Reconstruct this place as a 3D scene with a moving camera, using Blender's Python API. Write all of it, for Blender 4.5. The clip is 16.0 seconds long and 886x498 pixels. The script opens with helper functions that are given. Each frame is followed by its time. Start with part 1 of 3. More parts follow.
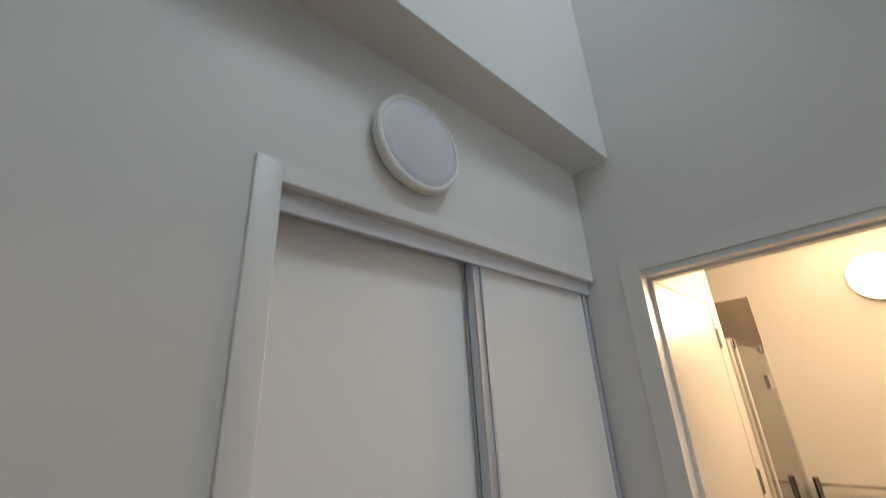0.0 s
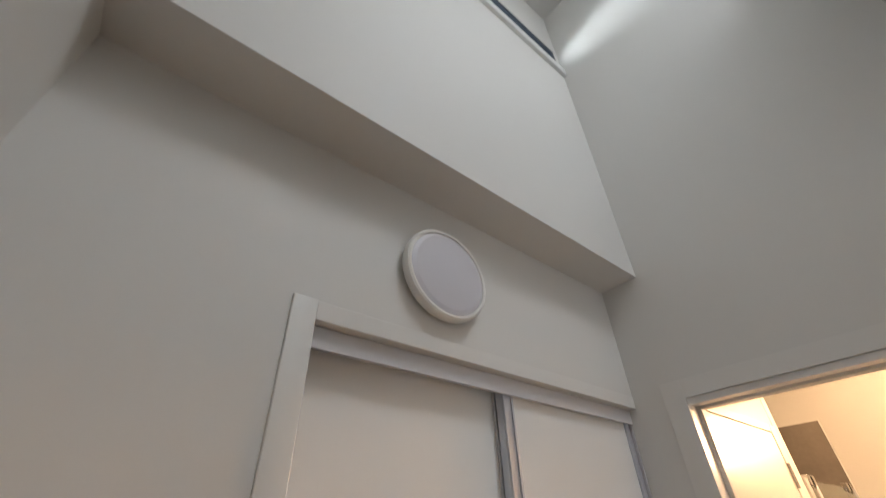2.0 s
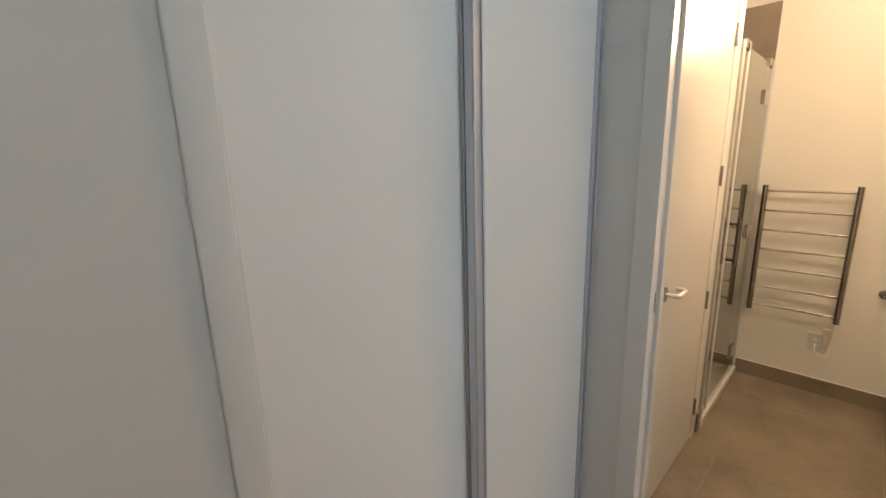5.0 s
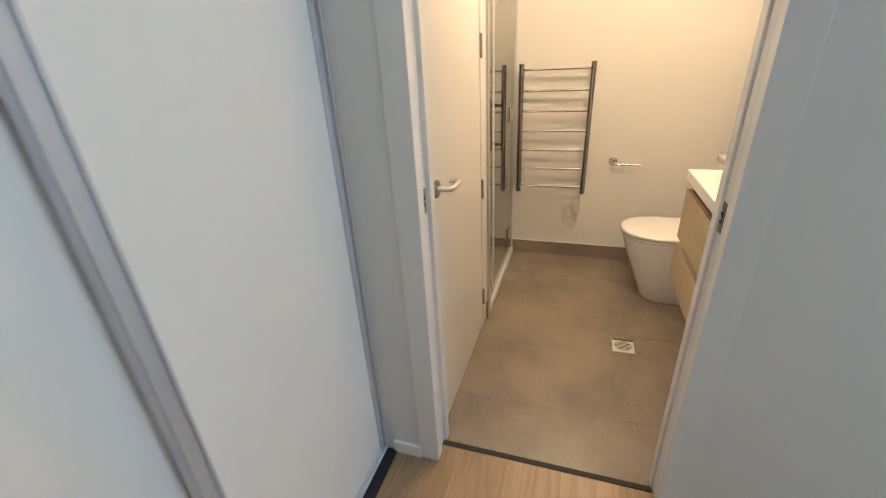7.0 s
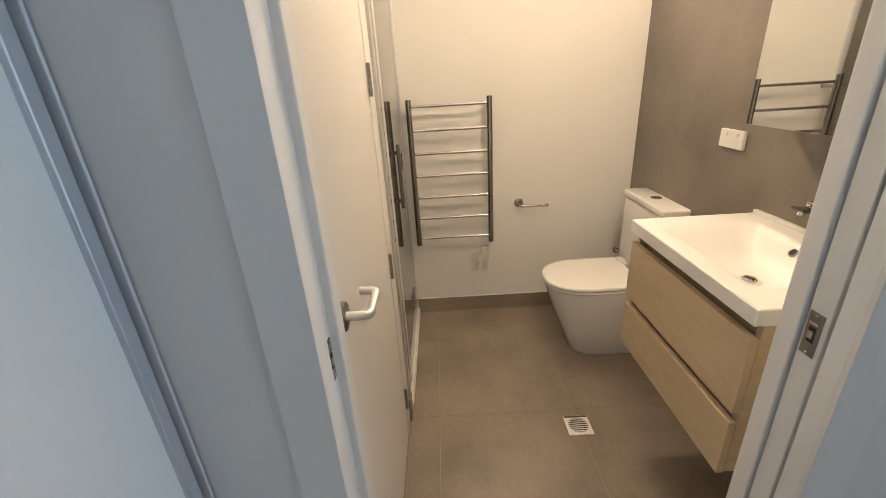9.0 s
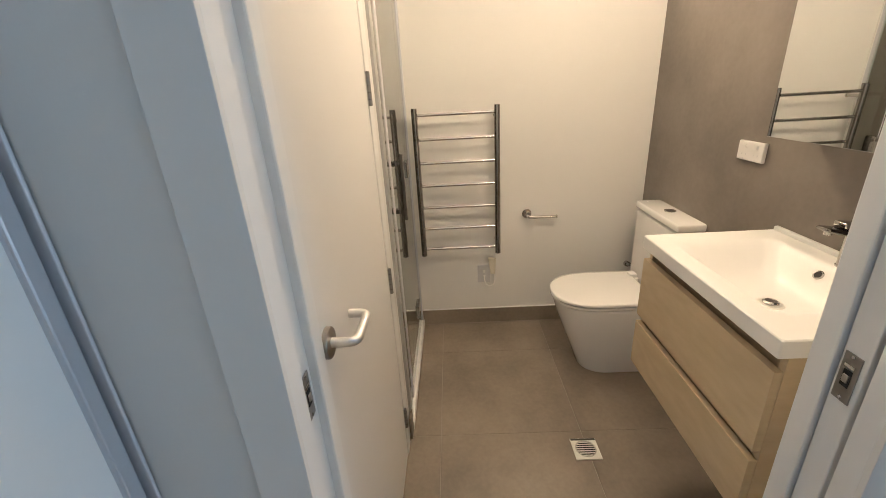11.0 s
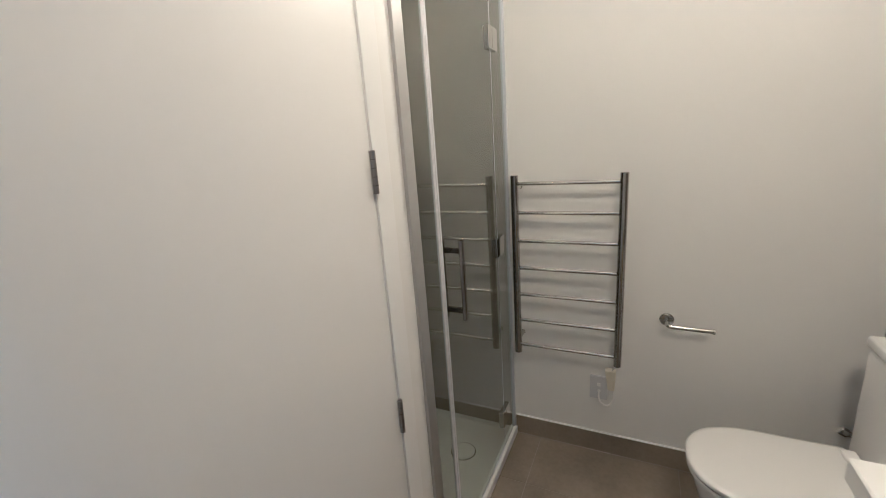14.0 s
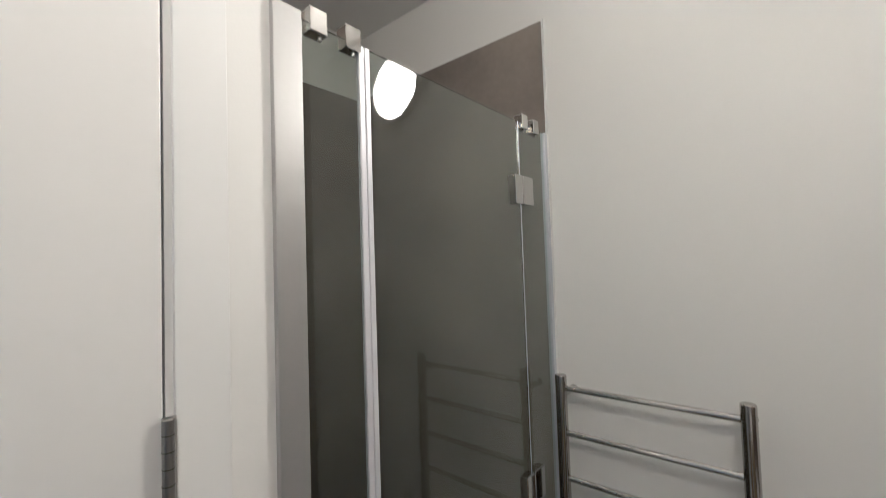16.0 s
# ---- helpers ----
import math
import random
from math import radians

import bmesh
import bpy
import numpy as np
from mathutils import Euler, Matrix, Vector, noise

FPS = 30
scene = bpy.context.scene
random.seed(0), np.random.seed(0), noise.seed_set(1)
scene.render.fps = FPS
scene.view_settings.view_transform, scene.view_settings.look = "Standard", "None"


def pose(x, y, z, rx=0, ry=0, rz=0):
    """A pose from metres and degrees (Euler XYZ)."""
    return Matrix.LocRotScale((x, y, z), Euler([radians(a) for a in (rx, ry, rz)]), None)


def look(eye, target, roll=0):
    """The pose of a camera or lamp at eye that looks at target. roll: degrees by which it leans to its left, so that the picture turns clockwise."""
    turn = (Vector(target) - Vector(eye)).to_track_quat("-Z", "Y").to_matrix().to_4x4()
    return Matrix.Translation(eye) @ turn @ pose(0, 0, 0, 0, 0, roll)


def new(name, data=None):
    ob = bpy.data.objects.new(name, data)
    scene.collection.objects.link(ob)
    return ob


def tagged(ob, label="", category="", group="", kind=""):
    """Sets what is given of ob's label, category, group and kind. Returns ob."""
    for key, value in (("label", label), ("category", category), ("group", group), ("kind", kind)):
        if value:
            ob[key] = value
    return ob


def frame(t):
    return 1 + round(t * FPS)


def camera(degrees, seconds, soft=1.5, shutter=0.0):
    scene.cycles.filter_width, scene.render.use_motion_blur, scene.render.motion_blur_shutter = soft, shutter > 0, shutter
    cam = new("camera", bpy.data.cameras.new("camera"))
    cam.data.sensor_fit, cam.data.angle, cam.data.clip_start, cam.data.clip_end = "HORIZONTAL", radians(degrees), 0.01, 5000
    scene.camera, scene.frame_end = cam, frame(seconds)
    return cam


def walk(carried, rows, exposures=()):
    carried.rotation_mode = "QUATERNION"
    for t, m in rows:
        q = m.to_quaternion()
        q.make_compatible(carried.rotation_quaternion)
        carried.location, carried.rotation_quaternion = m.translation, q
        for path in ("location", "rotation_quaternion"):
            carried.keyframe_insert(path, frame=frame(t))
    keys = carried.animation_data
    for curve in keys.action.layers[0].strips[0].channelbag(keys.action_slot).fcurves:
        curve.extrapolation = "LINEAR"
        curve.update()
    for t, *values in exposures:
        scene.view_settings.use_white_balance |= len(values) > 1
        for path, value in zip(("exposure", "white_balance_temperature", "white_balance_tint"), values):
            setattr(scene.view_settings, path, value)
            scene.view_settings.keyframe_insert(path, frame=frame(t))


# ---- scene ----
cam = camera(94.1, 16.0, 0.65, 0.3)
PATH = [
    (0, (0.812, 0.881, 1.767), (2.112, 2.217, 2.494), -3.3),
    (0.5, (0.768, 0.835, 1.805), (1.891, 2.05, 2.928), -3.8),
    (1, (0.765, 0.799, 1.817), (1.723, 1.899, 3.186), -3.6),
    (1.25, (0.767, 0.793, 1.818), (1.692, 1.866, 3.231), -3.3),
    (1.5, (0.771, 0.793, 1.815), (1.709, 1.887, 3.201), -3.1),
    (2, (0.789, 0.841, 1.812), (1.835, 2.075, 2.989), -2.1),
    (2.5, (0.815, 0.887, 1.774), (1.948, 2.297, 2.627), -0.5),
    (3, (0.848, 0.929, 1.729), (2.026, 2.454, 2.262), 0.0),
    (3.5, (0.845, 0.945, 1.699), (2.049, 2.525, 1.932), -0.0),
    (4, (0.853, 0.948, 1.659), (2.046, 2.552, 1.616), -0.3),
    (6.5, (1.116, 0.96, 1.388), (2.721, 1.768, 0.511), -3.1),
    (7, (1.323, 1.017, 1.382), (3.037, 1.6, 0.53), -3.2),
    (7.5, (1.509, 1.078, 1.391), (3.285, 1.497, 0.572), -2.6),
    (8, (1.686, 1.121, 1.388), (3.5, 1.379, 0.585), -2.6),
    (8.5, (1.79, 1.206, 1.405), (3.628, 1.33, 0.627), -3.2),
    (9, (1.854, 1.238, 1.4), (3.702, 1.251, 0.636), -3.5),
    (11.5, (1.959, 1.176, 1.407), (3.828, 1.288, 0.702), -3.2),
    (12, (2.04, 1.069, 1.418), (3.904, 1.323, 0.741), -2.9),
    (12.5, (2.152, 0.987, 1.434), (4.003, 1.423, 0.816), -3.0),
    (13, (2.248, 0.918, 1.466), (4.061, 1.529, 0.882), -3.5),
    (13.5, (2.304, 0.865, 1.48), (4.088, 1.597, 0.95), -3.9),
    (14, (2.429, 0.909, 1.463), (4.165, 1.764, 0.959), -4.2),
    (14.5, (2.615, 0.977, 1.452), (4.317, 1.906, 0.963), -3.9),
    (15, (2.81, 0.905, 1.493), (4.429, 2.029, 1.154), -3.5),
    (15.5, (2.988, 0.926, 1.569), (4.607, 2.086, 1.386), -3.2),
    (16, (3.031, 0.876, 1.622), (4.553, 2.171, 1.698), -1.9),
]
walk(cam, [(t, look(eye, target, roll)) for t, eye, target, roll in PATH], [
    (0.0, 0.08, 6900, 14),
    (0.5, 0.15, 7500, 20),
    (1, 0.25, 7800, 22),
    (1.5, 0.25, 7900, 22),
    (2, 0.12, 7800, 21),
    (3, 0.02, 6900, 14),
    (3.5, 0.04, 6900, 15),
    (4.2, 0.12, 6900, 14),
    (6.5, 0.66, 6300, 9),
    (7, 0.7, 6250, 9),
    (7.5, 0.7, 6200, 8),
    (9, 0.46, 5750, 8),
    (11.5, 0.42, 5400, 7),
    (12.5, 0.3, 4900, 6),
    (13.5, 0.1, 4700, 6),
    (14.5, -0.03, 4600, 5),
    (15, -0.05, 4500, 5),
    (16, -0.36, 4400, 5),
])

# ---- world and large lights ----
world = bpy.data.worlds.new("sky")
scene.world = world
world.use_nodes = True
sky = world.node_tree.nodes.new("ShaderNodeTexSky")
sky.sky_type, sky.sun_disc = "NISHITA", False
sky.sun_elevation, sky.sun_rotation = radians(40), radians(150)
world.node_tree.links.new(sky.outputs[0], world.node_tree.nodes["Background"].inputs[0])
world.node_tree.nodes["Background"].inputs[1].default_value = 0.1


def window_lamp(name, eye, target, width, height, watts, colour):
    lamp = bpy.data.lights.new(name, "AREA")
    lamp.shape, lamp.size, lamp.size_y = "RECTANGLE", width, height
    lamp.energy, lamp.color = watts, colour
    ob = new(name, lamp)
    ob.matrix_world = look(eye, target)
    return ob


# sky daylight in the slot window; roof opening and hall-end window are added, unseen
window_lamp("sky_light", (0.7, 2.7, 4.6), (0.9, 1.4, 4.25), 4.2, 1.6, 280, (0.66, 0.85, 1.0))
window_lamp("sky_light", (1.72, -0.45, 4.90), (1.45, 0.1, 0.0), 0.64, 0.85, 32, (0.66, 0.85, 1.0))
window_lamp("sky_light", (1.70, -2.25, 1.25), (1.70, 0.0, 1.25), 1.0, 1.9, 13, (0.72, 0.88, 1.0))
sun = bpy.data.lights.new("sun", "SUN")
sun.energy, sun.angle, sun.color = 2.0, radians(0.5), (1.0, 0.95, 0.88)
sun_ob = new("sun", sun)
sun_ob.rotation_euler = (radians(50), 0, radians(150))

# ---- materials ----


def material(name, colour, rough=0.5, metal=0.0, grain=0.0, scale=40.0, bump=0.0, blotch=0.0, blotch_scale=3.0, ior=1.45, coat=0.0):
    """A painted, glazed or metal surface: colour with fine grain, large soft blotches and relief."""
    m = bpy.data.materials.new(name)
    m.use_nodes = True
    nt = m.node_tree
    b = nt.nodes["Principled BSDF"]
    b.inputs["Roughness"].default_value, b.inputs["Metallic"].default_value = rough, metal
    b.inputs["IOR"].default_value = ior
    b.inputs["Coat Weight"].default_value = coat
    b.inputs["Coat Roughness"].default_value = 0.1
    geo = nt.nodes.new("ShaderNodeNewGeometry")
    fine = nt.nodes.new("ShaderNodeTexNoise")
    fine.inputs["Scale"].default_value, fine.inputs["Detail"].default_value = scale, 5
    wide = nt.nodes.new("ShaderNodeTexNoise")
    wide.inputs["Scale"].default_value, wide.inputs["Detail"].default_value = blotch_scale, 4
    nt.links.new(geo.outputs["Position"], fine.inputs["Vector"])
    nt.links.new(geo.outputs["Position"], wide.inputs["Vector"])
    total = nt.nodes.new("ShaderNodeMath")
    total.operation = "MULTIPLY_ADD"
    nt.links.new(fine.outputs[0], total.inputs[0])
    total.inputs[1].default_value = grain
    shift = nt.nodes.new("ShaderNodeMath")
    shift.operation = "MULTIPLY_ADD"
    nt.links.new(wide.outputs[0], shift.inputs[0])
    shift.inputs[1].default_value, shift.inputs[2].default_value = blotch, 1.0 - 0.5 * (grain + blotch)
    nt.links.new(shift.outputs[0], total.inputs[2])
    mix = nt.nodes.new("ShaderNodeVectorMath")
    mix.operation = "SCALE"
    mix.inputs[0].default_value = colour
    nt.links.new(total.outputs[0], mix.inputs["Scale"])
    nt.links.new(mix.outputs[0], b.inputs["Base Color"])
    if bump:
        bp = nt.nodes.new("ShaderNodeBump")
        bp.inputs["Strength"].default_value, bp.inputs["Distance"].default_value = bump, 0.002
        nt.links.new(fine.outputs[0], bp.inputs["Height"])
        nt.links.new(bp.outputs[0], b.inputs["Normal"])
    return m


def wood(name, dark, light, rough, stretch, per_piece, knots=0.0):
    """Timber with grain along x; per_piece shifts tone and figure from board to board."""
    m = bpy.data.materials.new(name)
    m.use_nodes = True
    nt = m.node_tree
    b = nt.nodes["Principled BSDF"]
    b.inputs["Roughness"].default_value = rough
    co = nt.nodes.new("ShaderNodeTexCoord")
    info = nt.nodes.new("ShaderNodeObjectInfo")
    jump = nt.nodes.new("ShaderNodeVectorMath")
    jump.operation = "SCALE"
    jump.inputs[0].default_value = (37.0, 23.0, 11.0)
    nt.links.new(info.outputs["Random"], jump.inputs["Scale"])
    add = nt.nodes.new("ShaderNodeVectorMath")
    nt.links.new(co.outputs["Object"], add.inputs[0])
    if per_piece:
        nt.links.new(jump.outputs[0], add.inputs[1])
    squeeze = nt.nodes.new("ShaderNodeVectorMath")
    squeeze.operation = "MULTIPLY"
    squeeze.inputs[1].default_value = stretch
    nt.links.new(add.outputs[0], squeeze.inputs[0])
    warp = nt.nodes.new("ShaderNodeTexNoise")
    warp.inputs["Scale"].default_value, warp.inputs["Detail"].default_value = 1.0, 2
    nt.links.new(squeeze.outputs[0], warp.inputs["Vector"])
    rings = nt.nodes.new("ShaderNodeMath")
    rings.operation = "MULTIPLY"
    rings.inputs[1].default_value = 9.0
    nt.links.new(warp.outputs[0], rings.inputs[0])
    saw = nt.nodes.new("ShaderNodeMath")
    saw.operation = "PINGPONG"
    saw.inputs[1].default_value = 0.5
    nt.links.new(rings.outputs[0], saw.inputs[0])
    fibre = nt.nodes.new("ShaderNodeTexNoise")
    fibre.inputs["Scale"].default_value, fibre.inputs["Detail"].default_value = 9.0, 6
    nt.links.new(squeeze.outputs[0], fibre.inputs["Vector"])
    blend = nt.nodes.new("ShaderNodeMath")
    blend.operation = "MULTIPLY_ADD"
    nt.links.new(saw.outputs[0], blend.inputs[0])
    blend.inputs[1].default_value = 0.6
    half = nt.nodes.new("ShaderNodeMath")
    half.operation = "MULTIPLY_ADD"
    nt.links.new(fibre.outputs[0], half.inputs[0])
    half.inputs[1].default_value, half.inputs[2].default_value = 0.9, -0.12
    nt.links.new(half.outputs[0], blend.inputs[2])
    ramp = nt.nodes.new("ShaderNodeValToRGB")
    ramp.color_ramp.elements[0].color, ramp.color_ramp.elements[1].color = (*dark, 1), (*light, 1)
    ramp.color_ramp.elements[0].position, ramp.color_ramp.elements[1].position = 0.1, 0.75
    nt.links.new(blend.outputs[0], ramp.inputs[0])
    out = ramp.outputs[0]
    if per_piece:
        tone = nt.nodes.new("ShaderNodeMapRange")
        tone.inputs["To Min"].default_value, tone.inputs["To Max"].default_value = 0.78, 1.12
        nt.links.new(info.outputs["Random"], tone.inputs["Value"])
        sc = nt.nodes.new("ShaderNodeVectorMath")
        sc.operation = "SCALE"
        nt.links.new(out, sc.inputs[0])
        nt.links.new(tone.outputs[0], sc.inputs["Scale"])
        out = sc.outputs[0]
    if knots:
        vor = nt.nodes.new("ShaderNodeTexVoronoi")
        vor.inputs["Scale"].default_value = 2.6
        spread = nt.nodes.new("ShaderNodeVectorMath")
        spread.operation = "MULTIPLY"
        spread.inputs[1].default_value = (1.0, 1.7, 0.0)
        nt.links.new(add.outputs[0], spread.inputs[0])
        nt.links.new(spread.outputs[0], vor.inputs["Vector"])
        spot = nt.nodes.new("ShaderNodeMapRange")
        spot.inputs["From Min"].default_value, spot.inputs["From Max"].default_value = 0.015, 0.07
        spot.inputs["To Min"].default_value, spot.inputs["To Max"].default_value = knots, 1.0
        nt.links.new(vor.outputs["Distance"], spot.inputs["Value"])
        sk = nt.nodes.new("ShaderNodeVectorMath")
        sk.operation = "SCALE"
        nt.links.new(out, sk.inputs[0])
        nt.links.new(spot.outputs[0], sk.inputs["Scale"])
        out = sk.outputs[0]
    nt.links.new(out, b.inputs["Base Color"])
    bp = nt.nodes.new("ShaderNodeBump")
    bp.inputs["Strength"].default_value, bp.inputs["Distance"].default_value = 0.15, 0.001
    nt.links.new(fibre.outputs[0], bp.inputs["Height"])
    nt.links.new(bp.outputs[0], b.inputs["Normal"])
    return m


def oak_boards(name, dark, light, rough):
    """Oak boards along x: arched growth rings, fine pores, a few knots and a tone of its own for each board."""
    m = bpy.data.materials.new(name)
    m.use_nodes = True
    nt = m.node_tree
    link, node = nt.links.new, nt.nodes.new
    b = nt.nodes["Principled BSDF"]
    b.inputs["Roughness"].default_value = rough

    def vec(op, a, other):
        n = node("ShaderNodeVectorMath")
        n.operation = op
        link(a, n.inputs[0])
        if isinstance(other, tuple):
            n.inputs[1].default_value = other
        else:
            link(other, n.inputs[1])
        return n.outputs[0]

    def num(op, a, k, plus=0.0):
        n = node("ShaderNodeMath")
        n.operation = op
        link(a, n.inputs[0])
        n.inputs[1].default_value, n.inputs[2].default_value = k, plus
        return n.outputs[0]

    def noise(v, scale, detail):
        n = node("ShaderNodeTexNoise")
        n.inputs["Scale"].default_value, n.inputs["Detail"].default_value = scale, detail
        link(v, n.inputs["Vector"])
        return n.outputs[0]

    info = node("ShaderNodeObjectInfo")
    jump = node("ShaderNodeVectorMath")
    jump.operation = "SCALE"
    jump.inputs[0].default_value = (37.0, 23.0, 11.0)
    link(info.outputs["Random"], jump.inputs["Scale"])
    at = vec("ADD", node("ShaderNodeTexCoord").outputs["Object"], jump.outputs[0])
    figure = noise(vec("MULTIPLY", at, (1.1, 6.0, 1.0)), 1.0, 1.5)
    rings = num("PINGPONG", num("MULTIPLY", figure, 9.0), 0.5)
    pores = noise(vec("MULTIPLY", at, (5.0, 170.0, 1.0)), 1.0, 4)
    cloud = noise(vec("MULTIPLY", at, (1.5, 4.0, 1.0)), 2.0, 3)
    total = node("ShaderNodeMath")
    total.operation = "MULTIPLY_ADD"
    link(rings, total.inputs[0])
    total.inputs[1].default_value = 0.34
    link(num("MULTIPLY_ADD", pores, 0.5, -0.02), total.inputs[2])
    both = node("ShaderNodeMath")
    link(total.outputs[0], both.inputs[0])
    link(num("MULTIPLY_ADD", cloud, 0.5, -0.2), both.inputs[1])
    ramp = node("ShaderNodeValToRGB")
    ramp.color_ramp.elements[0].color, ramp.color_ramp.elements[1].color = (*dark, 1), (*light, 1)
    ramp.color_ramp.elements[0].position, ramp.color_ramp.elements[1].position = 0.08, 0.60
    link(both.outputs[0], ramp.inputs[0])
    tone = node("ShaderNodeMapRange")
    tone.inputs["To Min"].default_value, tone.inputs["To Max"].default_value = 0.70, 1.15
    link(info.outputs["Random"], tone.inputs["Value"])
    vor = node("ShaderNodeTexVoronoi")
    vor.voronoi_dimensions = "2D"
    vor.inputs["Scale"].default_value = 2.9
    link(vec("MULTIPLY", at, (1.0, 1.6, 0.0)), vor.inputs["Vector"])
    spot = node("ShaderNodeMapRange")
    spot.inputs["From Min"].default_value, spot.inputs["From Max"].default_value = 0.01, 0.06
    spot.inputs["To Min"].default_value, spot.inputs["To Max"].default_value = 0.25, 1.0
    link(vor.outputs["Distance"], spot.inputs["Value"])
    shade = node("ShaderNodeMath")
    shade.operation = "MULTIPLY"
    link(tone.outputs[0], shade.inputs[0])
    link(spot.outputs[0], shade.inputs[1])
    out = node("ShaderNodeVectorMath")
    out.operation = "SCALE"
    link(ramp.outputs[0], out.inputs[0])
    link(shade.outputs[0], out.inputs["Scale"])
    link(out.outputs[0], b.inputs["Base Color"])
    bp = node("ShaderNodeBump")
    bp.inputs["Strength"].default_value, bp.inputs["Distance"].default_value = 0.2, 0.0008
    link(pores, bp.inputs["Height"])
    link(bp.outputs[0], b.inputs["Normal"])
    return m


def glass(name, colour, ior=1.45):
    m = bpy.data.materials.new(name)
    m.use_nodes = True
    b = m.node_tree.nodes["Principled BSDF"]
    b.inputs["Base Color"].default_value = (*colour, 1)
    b.inputs["Transmission Weight"].default_value, b.inputs["Roughness"].default_value, b.inputs["IOR"].default_value = 1.0, 0.0, ior
    return m


def glow(name, colour, strength):
    m = bpy.data.materials.new(name)
    m.use_nodes = True
    b = m.node_tree.nodes["Principled BSDF"]
    b.inputs["Base Color"].default_value = (0.85, 0.85, 0.85, 1)
    b.inputs["Emission Color"].default_value = (*colour, 1)
    b.inputs["Emission Strength"].default_value = strength
    return m


WALL = material("wall_paint", (0.74, 0.735, 0.715), 0.55, grain=0.02, scale=220, bump=0.06, blotch=0.03, blotch_scale=1.3)
HALL_WALL = material("hall_wall_paint", (0.70, 0.69, 0.67), 0.55, grain=0.02, scale=220, bump=0.06, blotch=0.04, blotch_scale=1.3)
CEIL = material("ceiling_paint", (0.74, 0.74, 0.73), 0.8, grain=0.02, scale=200, bump=0.05, blotch=0.02)
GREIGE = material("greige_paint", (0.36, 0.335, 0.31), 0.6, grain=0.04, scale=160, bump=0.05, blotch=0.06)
TRIM = material("trim_enamel", (0.76, 0.76, 0.75), 0.28, grain=0.01, scale=60, bump=0.03, blotch=0.02)
HALL_TRIM = material("hall_trim_enamel", (0.73, 0.72, 0.70), 0.32, grain=0.01, scale=60, bump=0.03, blotch=0.02)
DOOR = material("door_enamel", (0.74, 0.735, 0.72), 0.34, grain=0.015, scale=90, bump=0.04, blotch=0.02, blotch_scale=2)
PANEL = material("wardrobe_board", (0.82, 0.815, 0.80), 0.32, grain=0.015, scale=150, bump=0.03, blotch=0.02)
ALU = material("anodised_aluminium", (0.58, 0.60, 0.65), 0.40, 0.5, grain=0.06, scale=300, bump=0.02)
ALU_WHITE = material("satin_white_aluminium", (0.66, 0.66, 0.69), 0.35, 0.15, grain=0.03, scale=120)
POST = material("satin_grey_aluminium", (0.50, 0.50, 0.495), 0.38, 0.75, grain=0.05, scale=160, bump=0.02)
# one steel in two tones; the posts' colour holds the dark doorway they mirror
RAIL = material("darkened_rail_steel", (0.42, 0.405, 0.385), 0.12, 1.0, grain=0.05, scale=60)
BAR = material("bright_rail_bar", (0.60, 0.585, 0.56), 0.14, 1.0, grain=0.05, scale=60)
CHROME = material("polished_chrome", (0.56, 0.55, 0.53), 0.10, 1.0, grain=0.03, scale=30)
STEEL = material("brushed_steel", (0.50, 0.49, 0.47), 0.28, 1.0, grain=0.08, scale=260, bump=0.04)
# chrome with dark mirrored surroundings put into its colour, for handle and spout
DARK_CHROME = material("darkened_chrome", (0.20, 0.19, 0.18), 0.12, 1.0, grain=0.05, scale=30)
BLACK = material("black_rubber", (0.012, 0.012, 0.014), 0.6, grain=0.2, scale=90)
DARK = material("dark_slot", (0.02, 0.02, 0.02), 0.7, grain=0.1, scale=90)
CERAMIC = material("white_ceramic", (0.80, 0.795, 0.78), 0.12, grain=0.01, scale=30, coat=0.6)
SOLID = material("cast_white_top", (0.79, 0.785, 0.765), 0.34, grain=0.01, scale=40, coat=0.08)
PLASTIC = material("white_plastic", (0.80, 0.79, 0.77), 0.3, grain=0.01, scale=60)
CREAM = material("cream_plastic", (0.74, 0.70, 0.58), 0.38, grain=0.02, scale=60)
TILE = material("taupe_porcelain", (0.236, 0.197, 0.155), 0.42, grain=0.30, scale=55, bump=0.08, blotch=1.05, blotch_scale=3.4)
WALL_TILE = material("taupe_wall_porcelain", (0.215, 0.189, 0.166), 0.45, grain=0.22, scale=45, bump=0.015, blotch=1.3, blotch_scale=2.2)
GROUT = material("grey_grout", (0.32, 0.285, 0.24), 0.85, grain=0.15, scale=150, bump=0.1)
ACRYLIC = material("white_acrylic", (0.78, 0.78, 0.76), 0.25, grain=0.01, scale=40)
LENS = material("opal_diffuser", (0.62, 0.61, 0.66), 0.3, grain=0.01, scale=40)
EAVE = material("dark_eave", (0.045, 0.062, 0.085), 0.6, grain=0.1, scale=20)
OAK = oak_boards("oiled_oak", (0.27, 0.155, 0.078), (0.47, 0.315, 0.18), 0.42)
VENEER = wood("pale_oak_veneer", (0.50, 0.395, 0.245), (0.57, 0.465, 0.305), 0.42, (1.6, 1.6, 6.0), False)
# carcass oak, darker than the veneer of the drawer fronts
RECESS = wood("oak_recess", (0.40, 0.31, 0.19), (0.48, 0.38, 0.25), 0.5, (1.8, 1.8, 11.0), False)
SATIN = material("satin_aluminium", (0.66, 0.655, 0.64), 0.34, 0.9, grain=0.10, scale=200, bump=0.05)
BRIGHT = material("bright_steel", (0.80, 0.79, 0.76), 0.30, 0.5, grain=0.06, scale=160, bump=0.03)
HINGE = material("dull_hinge_steel", (0.30, 0.29, 0.28), 0.32, 1.0, grain=0.1, scale=200)
